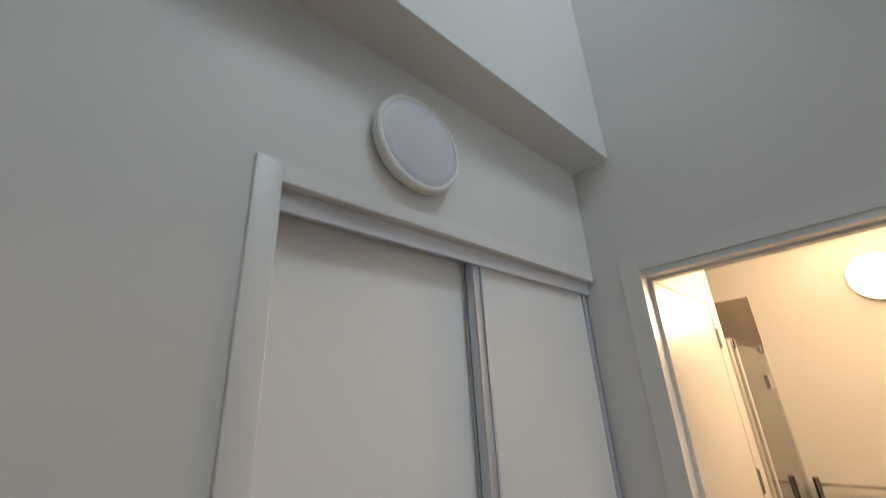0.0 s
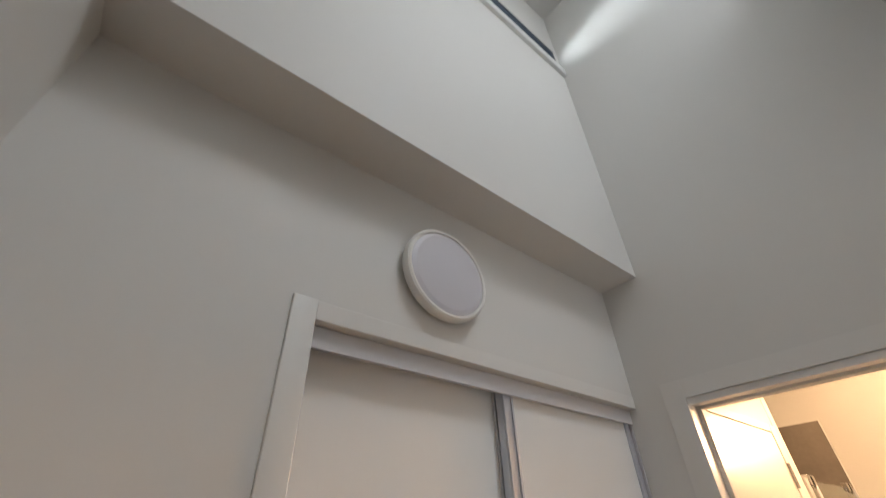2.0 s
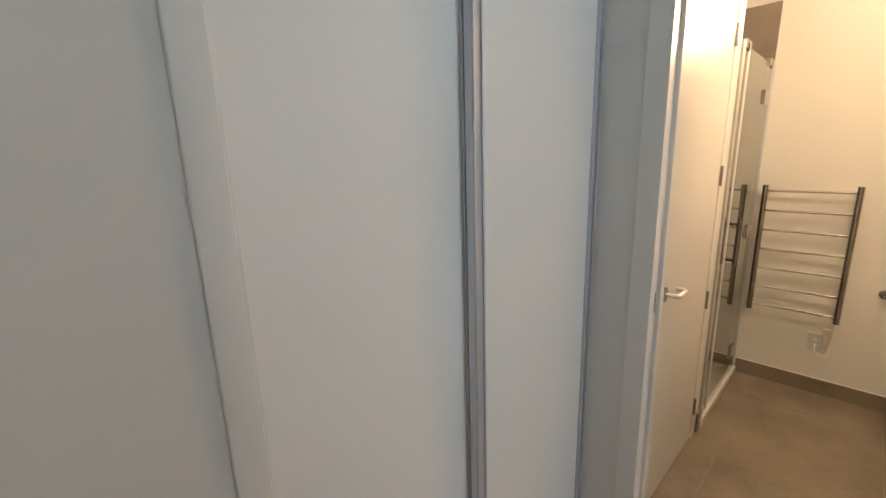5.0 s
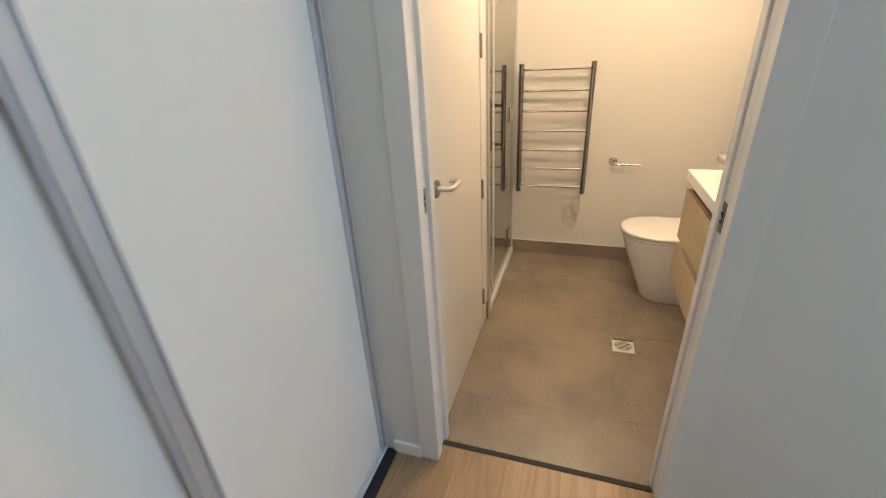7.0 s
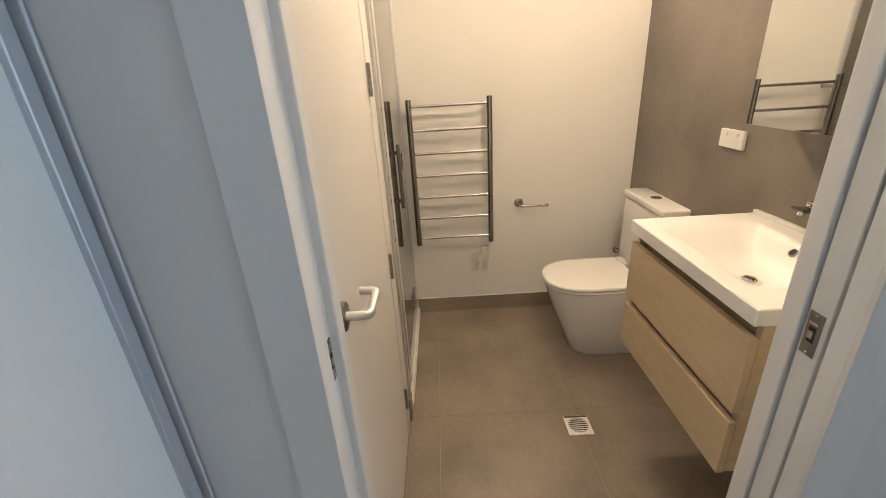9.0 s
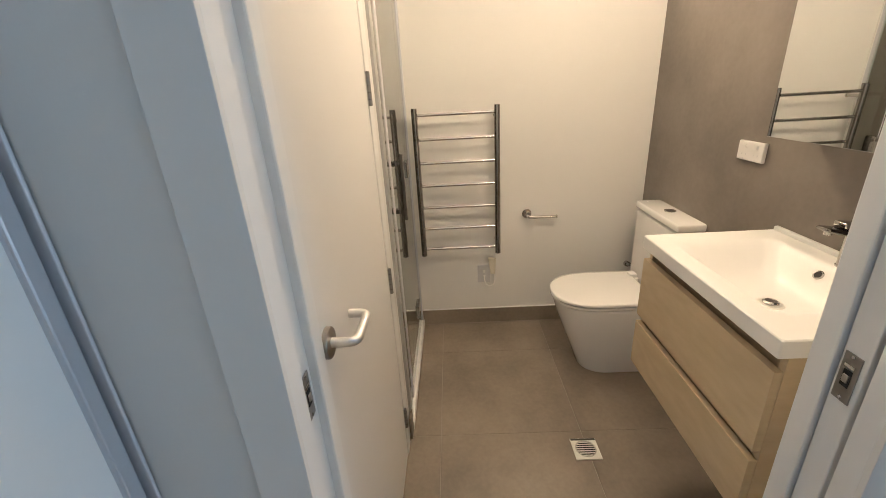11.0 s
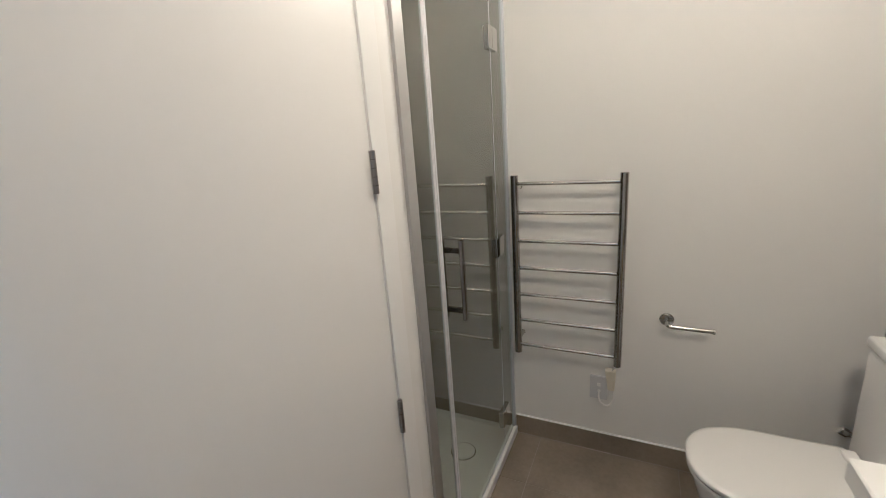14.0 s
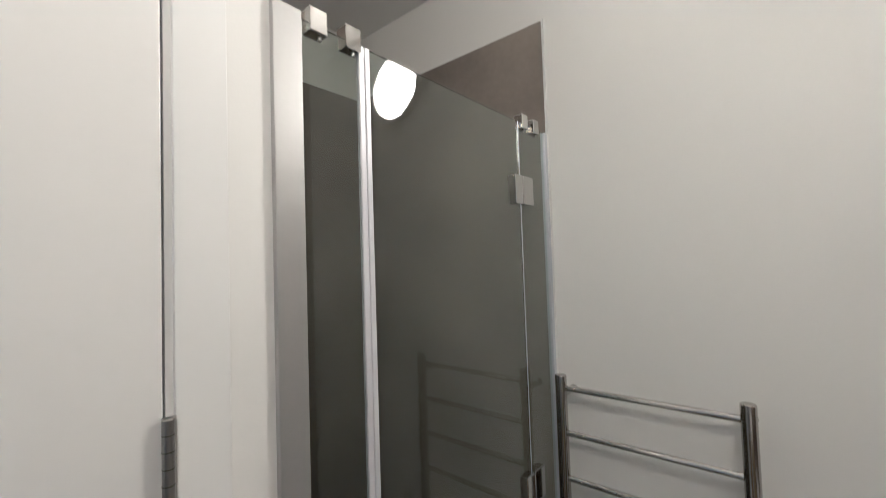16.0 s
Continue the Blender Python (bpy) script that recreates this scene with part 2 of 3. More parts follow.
SOCKET = material("grey_white_plastic", (0.60, 0.60, 0.615), 0.3, grain=0.01, scale=60)
PANE = glass("clear_glass", (0.79, 0.86, 0.815))
MIRROR = material("mirror_silver", (0.86, 0.87, 0.86), 0.01, 1.0)
LAMP_ON = glow("lit_opal", (1.0, 0.70, 0.42), 140.0)
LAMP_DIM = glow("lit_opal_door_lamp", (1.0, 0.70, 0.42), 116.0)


# ---- mesh helpers ----


def add_box(bm, x0, x1, y0, y1, z0, z1, bevel=0.0, seg=2):
    r = bmesh.ops.create_cube(bm, size=1.0)["verts"]
    for v in r:
        v.co = Vector((x0 + (v.co.x + 0.5) * (x1 - x0), y0 + (v.co.y + 0.5) * (y1 - y0), z0 + (v.co.z + 0.5) * (z1 - z0)))
    if bevel:
        edges = list({e for v in r for e in v.link_edges})
        bmesh.ops.bevel(bm, geom=edges, offset=bevel, segments=seg, profile=0.5, affect="EDGES")
    return bm


def box(x0, x1, y0, y1, z0, z1, bevel=0.0, seg=2):
    return add_box(bmesh.new(), x0, x1, y0, y1, z0, z1, bevel, seg)


def add_lathe(bm, profile, m, seg=40):
    """Turns (radius, height) pairs about the z axis of m; the ends close."""
    rings = []
    for r, h in profile:
        rings.append([bm.verts.new(m @ Vector((r * math.cos(2 * math.pi * i / seg), r * math.sin(2 * math.pi * i / seg), h))) for i in range(seg)])
    for a, b in zip(rings, rings[1:]):
        for i in range(seg):
            bm.faces.new((a[i], a[(i + 1) % seg], b[(i + 1) % seg], b[i]))
    bm.faces.new(list(reversed(rings[0])))
    bm.faces.new(rings[-1])
    return bm


def lathe(profile, m, seg=40):
    return add_lathe(bmesh.new(), profile, m, seg)


def axis(p, d):
    """A frame at p whose z axis points along d."""
    return Matrix.Translation(p) @ Vector(d).to_track_quat("Z", "Y").to_matrix().to_4x4()


def rod(p, q, r, seg=24, edge=0.0015):
    p, q = Vector(p), Vector(q)
    n = (q - p).length
    e = min(edge, r * 0.5, n * 0.3)
    return lathe([(r - e, 0), (r, e), (r, n - e), (r - e, n)], axis(p, q - p), seg)


def tube(points, r, seg=24):
    """A round bar bent through the points."""
    pts = [Vector(p) for p in points]
    bm, rings, up = bmesh.new(), [], None
    for i, p in enumerate(pts):
        t = (pts[min(i + 1, len(pts) - 1)] - pts[max(i - 1, 0)]).normalized()
        up = t.orthogonal().normalized() if up is None else (up - t * up.dot(t)).normalized()
        side = t.cross(up)
        rings.append([bm.verts.new(p + r * (math.cos(a) * up + math.sin(a) * side)) for a in (2 * math.pi * k / seg for k in range(seg))])
    for a, b in zip(rings, rings[1:]):
        for k in range(seg):
            bm.faces.new((a[k], a[(k + 1) % seg], b[(k + 1) % seg], b[k]))
    bm.faces.new(list(reversed(rings[0])))
    bm.faces.new(rings[-1])
    return bm


def rounded(points, radius, steps=6):
    """The points with their inner corners rounded off."""
    pts = [Vector(p) for p in points]
    out = [pts[0]]
    for a, p, b in zip(pts, pts[1:], pts[2:]):
        u, v = (a - p).normalized() * radius, (b - p).normalized() * radius
        for i in range(steps + 1):
            s = i / steps
            out.append((1 - s) ** 2 * (p + u) + 2 * s * (1 - s) * p + s * s * (p + v))
    return out + [pts[-1]]


def part(name, bm, mat, parent=None, label="", smooth=True, angle=16):
    me = bpy.data.meshes.new(name)
    bmesh.ops.recalc_face_normals(bm, faces=bm.faces)
    for f in bm.faces:
        f.smooth = smooth
    if smooth:
        for e in bm.edges:
            if len(e.link_faces) == 2 and e.calc_face_angle(0) > radians(angle):
                e.smooth = False
    bm.to_mesh(me)
    bm.free()
    me.materials.append(mat)
    ob = new(name, me)
    if parent is not None:
        ob.parent = parent
        ob.matrix_parent_inverse = Matrix.Translation(-parent.location)
    if label:
        ob["label"] = label
    return ob


def thing(name, at, label, category, group=""):
    ob = new(name)
    ob.location = at
    ob.empty_display_size = 0.05
    return tagged(ob, label, category, group)


def structure(name, bm, mat, label, category):
    return tagged(part(name, bm, mat), label, category, kind="structure")


# ---- the setting: hall with its tall void ----
XW, XB2 = 2.318, 2.436          # hall face and bathroom face of the wall between them
XL, YC, YS = 0.53, 1.597, 1.437  # side wall, wardrobe wall, front of the upper wall
HEAD, SOFFIT, TOP = 2.197, 2.684, 4.86
XB, YT, YL, FLOOR = 4.21, 0.137, 1.446, -0.012  # bathroom: back wall, tiled wall, cupboard wall
BATH_TOP = 2.652
Y0, Y1 = 0.682, 1.418             # clear doorway

structure("ground", box(-40, 40, -40, 40, -3.3, -3.2), GROUT, "grey ground far below outside the building", "ground")

bm = box(XL - 0.1, XL, -2.3, 2.3, -0.05, SOFFIT + 0.12)
add_box(bm, XL - 0.1, XL, -2.3, YS + 0.14, SOFFIT + 0.12, TOP)
structure("wall_west", bm, HALL_WALL, "white painted plaster wall at the side of the hall", "wall")

bm = box(XL, 1.024, YC, YC + 0.09, 0, SOFFIT)
add_box(bm, 1.024, XW, YC, YC + 0.09, HEAD + 0.047, SOFFIT)
structure("wall_wardrobe", bm, HALL_WALL, "white painted wall around the built-in wardrobe", "wall")
structure("wall_wardrobe_back", box(XL, XW, 2.2, 2.3, -0.05, SOFFIT), HALL_WALL, "plain white wall at the back of the wardrobe", "wall")

WX0, WX1, WZ0, WZ1 = 0.72, 2.290, 4.185, 4.395
bm = box(XL, XW, YS, YS + 0.14, SOFFIT, WZ0 - 0.065)
add_box(bm, XL, XW, YS + 0.14, 2.3, SOFFIT, SOFFIT + 0.12)
add_box(bm, XL, XW, YS, YS + 0.14, WZ1, TOP)
add_box(bm, XL, WX0, YS, YS + 0.14, WZ0 - 0.065, WZ1)
add_box(bm, WX1, XW, YS, YS + 0.14, WZ0 - 0.065, WZ1)
structure("wall_upper", bm, HALL_WALL, "white upper wall of the tall void above a soffit", "wall")
structure("window_sill", box(WX0 - 0.02, XW - 0.002, YS - 0.022, YS + 0.15, WZ0 - 0.065, WZ0, 0.003), TRIM, "glossy white sill under the high slot window", "sill")

win = tagged(new("window_1"), "long slot window high in the void wall", "window", kind="structure")
for x0, x1, z0, z1 in ((WX0, WX1, WZ0, WZ0 + 0.03), (WX0, WX1, WZ1 - 0.03, WZ1), (WX0, WX0 + 0.03, WZ0 + 0.03, WZ1 - 0.03), (WX1 - 0.03, WX1, WZ0 + 0.03, WZ1 - 0.03)):
    part("window_frame", box(x0, x1, YS + 0.003, YS + 0.138, z0, z1, 0.002), EAVE, win, "dark blue-grey aluminium window frame")
pane = part("pane", box(WX0 + 0.03, WX1 - 0.03, YS + 0.030, YS + 0.036, WZ0 + 0.03, WZ1 - 0.03), PANE, win)
pane.visible_shadow = False
structure("eave", box(-0.5, 3.3, YS + 0.145, YS + 0.50, WZ1 + 0.02, WZ1 + 0.1), EAVE, "dark underside of the roof overhang outside", "eave")

XM = 2.380
bm = box(XW, XM, 1.445, 2.3, -0.05, TOP)
add_box(bm, XW, XM, -2.3, 1.445, HEAD + 0.004, TOP)
add_box(bm, XW, XM, -2.3, -0.1, -0.05, HEAD + 0.004)
add_box(bm, XW, XW + 0.005, -0.1, Y0 - 0.03, -0.05, HEAD + 0.004)
structure("wall_bathroom", bm, HALL_WALL, "white painted wall with the bathroom doorway", "wall")
bm = box(XM, XB2, 1.445, 2.3, -0.05, TOP)
add_box(bm, XM, XB2, -2.3, 1.445, HEAD + 0.004, TOP)
add_box(bm, XM, XB2, -2.3, -0.1, -0.05, HEAD + 0.004)
add_box(bm, 2.408, XB2, -0.1, Y0 - 0.03, -0.05, HEAD + 0.004)
structure("wall_bathroom_inside", bm, WALL, "white painted bathroom face of the doorway wall", "wall")

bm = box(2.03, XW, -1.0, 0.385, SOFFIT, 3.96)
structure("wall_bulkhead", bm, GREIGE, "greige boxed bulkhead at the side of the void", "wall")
structure("wall_void_back", box(XL, XW, -1.1, -1.0, SOFFIT, TOP), HALL_WALL, "plain white wall closing the void behind", "wall")
# unseen end wall; its window opening is added to brighten the wardrobe side
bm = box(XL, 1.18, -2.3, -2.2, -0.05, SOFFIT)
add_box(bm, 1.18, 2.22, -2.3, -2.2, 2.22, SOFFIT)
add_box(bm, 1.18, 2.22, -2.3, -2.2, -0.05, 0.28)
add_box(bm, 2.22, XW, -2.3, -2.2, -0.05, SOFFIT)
structure("wall_south", bm, HALL_WALL, "plain white wall with an added, unseen window opening for light", "wall")
# added out of view to keep end-window light off the left wall
structure("wall_shade_block", box(XL, 1.45, 0.05, 0.17, -0.012, SOFFIT), HALL_WALL, "unseen plain white wall added to shade the left of the hall", "wall")
structure("ceiling", box(XL, XW, -2.3, -1.0, SOFFIT, SOFFIT + 0.1), CEIL, "white plaster ceiling of the low part of the hall", "ceiling")
# the gap left in this ceiling is added so the roof lamp reaches down
bm = box(XL - 0.1, XB2, 0.0, 1.6, TOP, TOP + 0.1)
add_box(bm, XL - 0.1, XB2, -1.1, -0.9, TOP, TOP + 0.1)
add_box(bm, XL - 0.1, 1.40, -0.9, 0.0, TOP, TOP + 0.1)
add_box(bm, 2.05, XB2, -0.9, 0.0, TOP, TOP + 0.1)
structure("ceiling_void", bm, CEIL, "white plaster ceiling high over the void with an added light opening", "ceiling")

# ---- the setting: bathroom ----
structure("wall_back", box(XB, XB + 0.1, 0.03, 2.5, -0.05, BATH_TOP + 0.1), WALL, "white painted bathroom wall with towel rail", "wall")
structure("wall_tiled", box(XB2, XB, YT - 0.1, YT, -0.05, BATH_TOP + 0.1), WALL_TILE, "taupe porcelain-tiled wall behind vanity and toilet", "wall")
bm = box(XB2, 2.478, YL, YL + 0.1, -0.05, BATH_TOP)
add_box(bm, 2.478, 3.262, YL, YL + 0.1, 2.226, BATH_TOP)
add_box(bm, 3.262, 3.323, YL - 0.002, YL + 0.1, -0.05, BATH_TOP)
add_box(bm, 3.223, 3.323, YL + 0.1, 2.45, -0.05, BATH_TOP)
add_box(bm, 3.223, XB, 2.35, 2.45, -0.05, BATH_TOP)
structure("wall_cupboard", bm, WALL, "white painted wall around cupboard door and shower", "wall")
structure("wall_cupboard_inside", box(2.447, 3.223, 1.9, 2.0, -0.05, BATH_TOP), WALL, "plain wall at the back of the cupboard", "wall")
structure("ceiling_bathroom", box(XB2, XB + 0.1, 0.03, 2.5, BATH_TOP, BATH_TOP + 0.1), CEIL, "white plaster bathroom ceiling", "ceiling")
structure("tiling_shower_back", box(XB - 0.009, XB, YL - 0.005, 2.35, 0.012, 2.371), WALL_TILE, "taupe porcelain tiles on the shower's back wall", "tiling")
structure("tiling_shower_end", box(3.332, XB - 0.009, 2.341, 2.35, 0.012, 2.371), WALL_TILE, "taupe porcelain tiles on the shower's end wall", "tiling")
structure("tiling_shower_side", box(3.323, 3.332, YL + 0.1, 2.35, 0.012, 2.371), WALL_TILE, "taupe porcelain tiles on the shower's side wall", "tiling")
structure("trim_tile_edge", box(XB - 0.011, XB, YL - 0.010, YL - 0.005, 0.09, 2.376, 0.001), TRIM, "white edge trim of the shower tiling", "trim")
structure("baseboard_bathroom", box(XB - 0.011, XB, YT + 0.002, YL - 0.012, FLOOR, 0.088, 0.0015), TILE, "taupe tile skirting along the bathroom's back wall", "baseboard")
structure("trim_skirting_seal", box(XB - 0.010, XB, YT + 0.002, YL - 0.012, 0.088, 0.092, 0.001), TRIM, "white sealant line on top of the tile skirting", "trim")

structure("trim_floor_seal", box(XB - 0.014, XB - 0.011, YT + 0.002, YL - 0.02, FLOOR, FLOOR + 0.003), GROUT, "pale grout line along the tile skirting", "trim")

# ---- doorway with its sliding door ----


def doorway():
    d = tagged(new("door_1"), "white doorway with a sliding door pushed into its wall pocket", "door", kind="structure")
    # casings on the hall side
    part("casing", box(XW - 0.005, XW + 0.004, Y1 - 0.001, Y1 + 0.070, 0, HEAD + 0.06, 0.001), HALL_TRIM, d)
    part("casing", box(XW - 0.005, XW + 0.004, Y0 - 0.070, Y0 + 0.001, 0, HEAD + 0.06, 0.001), HALL_TRIM, d)
    part("casing", box(XW - 0.005, XW + 0.004, Y0 + 0.001, Y1 - 0.001, HEAD, HEAD + 0.06, 0.001), HALL_TRIM, d)
    # closing jamb: two stops and a shallow channel
    part("jamb", box(XW + 0.004, 2.361, Y1, YL, 0, HEAD, 0.002), TRIM, d)
    part("jamb_channel", box(2.361, 2.408, Y1 + 0.010, YL, 0, HEAD), TRIM, d)
    part("jamb", box(2.408, XB2 + 0.008, Y1 - 0.004, YL, 0, HEAD, 0.003), TRIM, d)
    # pocket jambs
    part("jamb", box(XW + 0.004, 2.355, Y0 - 0.03, Y0, 0, HEAD, 0.002), TRIM, d)
    part("jamb", box(2.4065, XB2 + 0.008, Y0 - 0.03, Y0 + 0.002, 0, HEAD, 0.003), TRIM, d)
    # head with the runner slot
    part("head_jamb", box(XW + 0.004, 2.364, Y0, Y1, HEAD - 0.022, HEAD, 0.002), TRIM, d)
    part("head_jamb", box(2.406, XB2 + 0.008, Y0, Y1, HEAD - 0.022, HEAD, 0.002), TRIM, d)
    part("head_track", box(2.365, 2.405, Y0, Y1, HEAD - 0.006, HEAD), ALU, d, "aluminium sliding track")
    leaf = part("door_leaf", box(2.365, 2.403, -0.05, Y0 - 0.004, 0.006, HEAD - 0.03, 0.002), DOOR, d, "white sliding door leaf inside its pocket")
    for y, s in ((Y0 - 0.004, 1), (Y1 + 0.010, -1)):
        pl = part("strike_plate", box(2.372, 2.398, min(y, y + s * 0.002), max(y, y + s * 0.002), 0.964, 1.039, 0.0008), HINGE, leaf if s > 0 else d, "brushed steel lock plate")
        y2 = y + s * 0.002
        # raised dark block: the lock opening's shade is put into its colour
        part("slot", box(2.379, 2.391, min(y2, y2 + s * 0.001), max(y2, y2 + s * 0.001), 0.988, 1.014), DARK, d)
        part("latch", box(2.381, 2.389, min(y2, y2 + s * 0.003), max(y2, y2 + s * 0.003), 0.995, 1.007, 0.0006), STEEL, d)
        part("latch", box(2.3775, 2.3925, min(y2, y2 + s * 0.002), max(y2, y2 + s * 0.002), 1.018, 1.023, 0.0006), CHROME, d)
        for z in (0.970, 1.035):
            part("screw", lathe([(0.0028, 0), (0.0028, 0.0008), (0.002, 0.0013)], axis((2.385, y2, z), (0, s, 0)), 12), CHROME, d)
    part("screw", lathe([(0.006, 0), (0.006, 0.002), (0.004, 0.003)], axis((2.385, 1.12, HEAD - 0.006), (0, 0, -1)), 12), CHROME, d)
    return d


doorway()
structure("threshold_strip", box(2.389, 2.409, Y0, Y1, -0.016, 0.003, 0.001), BLACK, "thin black strip between oak and tiles", "threshold")
structure("baseboard_hall", box(XW - 0.011, XW, Y1 + 0.0705, YC - 0.002, 0, 0.055, 0.002), TRIM, "low white baseboard beside the wardrobe", "baseboard")
structure("baseboard_hall_side", box(XW - 0.011, XW, -2.2, Y0 - 0.0705, 0, 0.055, 0.002), TRIM, "low white baseboard of the hall", "baseboard")
structure("baseboard_corner", box(XL, 1.023, YC - 0.011, YC, 0, 0.055, 0.002), TRIM, "low white baseboard beside the wardrobe casing", "baseboard")

# ---- hall: wardrobe, wall light, smoke alarm ----


def wardrobe():
    x0, x1 = 1.078, 2.315
    w = thing("wardrobe", (1.67, 1.66, 0), "built-in wardrobe with two closed white sliding doors", "wardrobe")
    part("casing", box(1.024, x0, YC - 0.008, YC + 0.09, 0, HEAD + 0.047, 0.004, 3), HALL_TRIM, w, "white painted casing")
    part("casing", box(x0, x1, YC - 0.0025, YC + 0.09, HEAD + 0.004, HEAD + 0.047, 0.002), HALL_TRIM, w, "white painted head casing")
    part("fascia", box(x0, x1, YC + 0.024, YC + 0.031, 2.152, HEAD + 0.003, 0.002), ALU_WHITE, w, "pale aluminium track fascia")
    part("track", box(x0, x1, YC + 0.031, YC + 0.10, HEAD - 0.02, HEAD + 0.003), ALU, w)
    part("floor_track", box(x0, x1, YC - 0.012, YC + 0.030, 0, 0.007, 0.002), BLACK, w, "black floor track")
    part("floor_track", box(x0, x1, YC + 0.030, YC + 0.10, 0, 0.012, 0.002), ALU_WHITE, w)
    part("side_channel", box(x0, x0 + 0.007, YC + 0.010, YC + 0.10, 0.01, 2.152, 0.0015), ALU_WHITE, w)
    part("side_channel", box(x1 - 0.005, x1, YC + 0.030, YC + 0.10, 0.01, 2.152, 0.0015), ALU_WHITE, w)
    for a, b, y, wa, wb in ((x0 + 0.008, 1.70, YC + 0.072, 0.009, 0.040), (1.653, x1 - 0.012, YC + 0.036, 0.042, 0.022)):
        d = part("sliding_door", box(a + wa - 0.004, b - wb + 0.004, y + 0.008, y + 0.018, 0.03, 2.185), PANEL, w, "plain white door panel")
        bm = box(a, a + wa, y, y + 0.026, 0.014, 2.19, 0.003)
        part("stile", bm, ALU if wa > 0.03 else ALU_WHITE, d, "silver aluminium edge pull")
        if wa > 0.02:
            part("pull_lip", box(a + wa - 0.010, a + wa - 0.003, y - 0.005, y - 0.0003, 0.014, 2.19, 0.0015), ALU, d)
            part("pull_lip", box(a + 0.001, a + 0.007, y - 0.004, y - 0.0003, 0.014, 2.19, 0.0015), ALU, d)
        part("stile", box(b - wb, b, y, y + 0.026, 0.014, 2.19, 0.003), ALU, d, "silver aluminium stile")
        part("rail", box(a + wa, b - wb, y + 0.004, y + 0.024, 0.014, 0.034, 0.002), ALU_WHITE, d)
        part("rail", box(a + wa, b - wb, y + 0.004, y + 0.024, 2.172, 2.19, 0.002), ALU, d)
    return w


wardrobe()


def disc_light(at, d, lit, label):
    t = thing("wall_light", at, label, "wall light")
    m = axis(at, d)
    part("base", lathe([(0.125, 0), (0.125, 0.012)], m, 64), PLASTIC, t)
    part("rim", lathe([(0.132, 0.010), (0.138, 0.014), (0.140, 0.028), (0.138, 0.038), (0.133, 0.042), (0.127, 0.041), (0.125, 0.036)], m, 96), PLASTIC, t, "white plastic rim")
    part("diffuser", lathe([(0.1245, 0.032), (0.1245, 0.038), (0.112, 0.043), (0.08, 0.046), (0.02, 0.0475)], m, 96), lit or LENS, t, "glowing warm opal diffuser" if lit else "unlit opal diffuser")
    return t


disc_light((1.416, YC, 2.424), (0, -1, 0), None, "round white wall light, switched off, above the wardrobe")


def smoke_alarm(at):
    t = thing("smoke_alarm", at, "round white smoke alarm on the high ceiling", "smoke alarm")
    m = axis(at, (0, 0, -1))
    part("base", lathe([(0.058, 0), (0.058, 0.010), (0.055, 0.014)], m, 48), PLASTIC, t)
    part("body", lathe([(0.048, 0.014), (0.046, 0.030), (0.036, 0.036)], m, 48), PLASTIC, t)
    part("sensor_cage", lathe([(0.022, 0.036), (0.021, 0.050), (0.014, 0.053)], m, 32), PLASTIC, t)
    part("test_button", lathe([(0.008, 0.053), (0.008, 0.056)], m, 20), DARK, t)


smoke_alarm((1.575, 1.285, TOP))

# ---- bathroom: cupboard door ----


def cupboard_door():
    x0, x1, z1 = 2.500, 3.186, 2.190
    d = tagged(new("door_2"), "closed white flush cupboard door with steel lever", "door", kind="structure")
    part("jamb", box(2.478, x0 - 0.003, YL - 0.004, YL + 0.1, FLOOR, 2.226, 0.0015), TRIM, d)
    part("jamb", box(x1 + 0.012, 3.262, YL - 0.005, YL + 0.1, FLOOR, 2.226, 0.0015), TRIM, d)
    part("jamb", box(x1 + 0.004, x1 + 0.012, YL + 0.002, YL + 0.1, FLOOR, 2.195), TRIM, d)
    part("head_jamb", box(x0 - 0.003, x1 + 0.012, YL - 0.004, YL + 0.1, z1 + 0.004, 2.226, 0.0015), TRIM, d)
    leaf = part("door_leaf", box(x0, x1, YL - 0.003, YL + 0.035, 0.002, z1, 0.0015), DOOR, d, "plain white door leaf")
    for z in (2.020, 1.408, 0.792, 0.190):
        h = part("hinge", rod((x1 + 0.003, YL - 0.010, z - 0.047), (x1 + 0.003, YL - 0.010, z + 0.047), 0.0065, 16), HINGE, d, "dull steel butt hinge")
        for k in (-0.0285, -0.0095, 0.0095, 0.0285):
            part("knuckle_joint", rod((x1 + 0.003, YL - 0.010, z + k - 0.0004), (x1 + 0.003, YL - 0.010, z + k + 0.0004), 0.0068, 16, 0.0001), DARK, h)
        part("hinge_leaf", box(x1 - 0.002, x1 + 0.012, YL - 0.010, YL - 0.0035, z - 0.047, z + 0.047), SATIN, h)
    hx, hz, y = 2.532, 0.993, YL - 0.003
    part("rose", lathe([(0.029, 0), (0.029, 0.008), (0.0275, 0.0095), (0.012, 0.010)], axis((hx, y, hz), (0, -1, 0)), 40), HINGE, leaf, "round brushed steel rose")
    part("lever", tube(rounded([(hx, y - 0.006, hz), (hx, y - 0.055, hz), (hx + 0.100, y - 0.055, hz), (hx + 0.100, y - 0.018, hz)], 0.018, 8), 0.0090, 28), SATIN, leaf, "bent round satin aluminium lever")
    return d


cupboard_door()

# ---- bathroom: shower ----


def clamp(parent, x, y, z, label="chrome glass clamp"):
    c = part("clamp", box(x - 0.016, x + 0.016, y - 0.014, y + 0.014, z - 0.018, z + 0.022, 0.002), CHROME, parent, label)
    part("screw", rod((x + 0.006, y - 0.004, z - 0.026), (x + 0.006, y - 0.004, z - 0.018), 0.004, 12), CHROME, c)
    return c


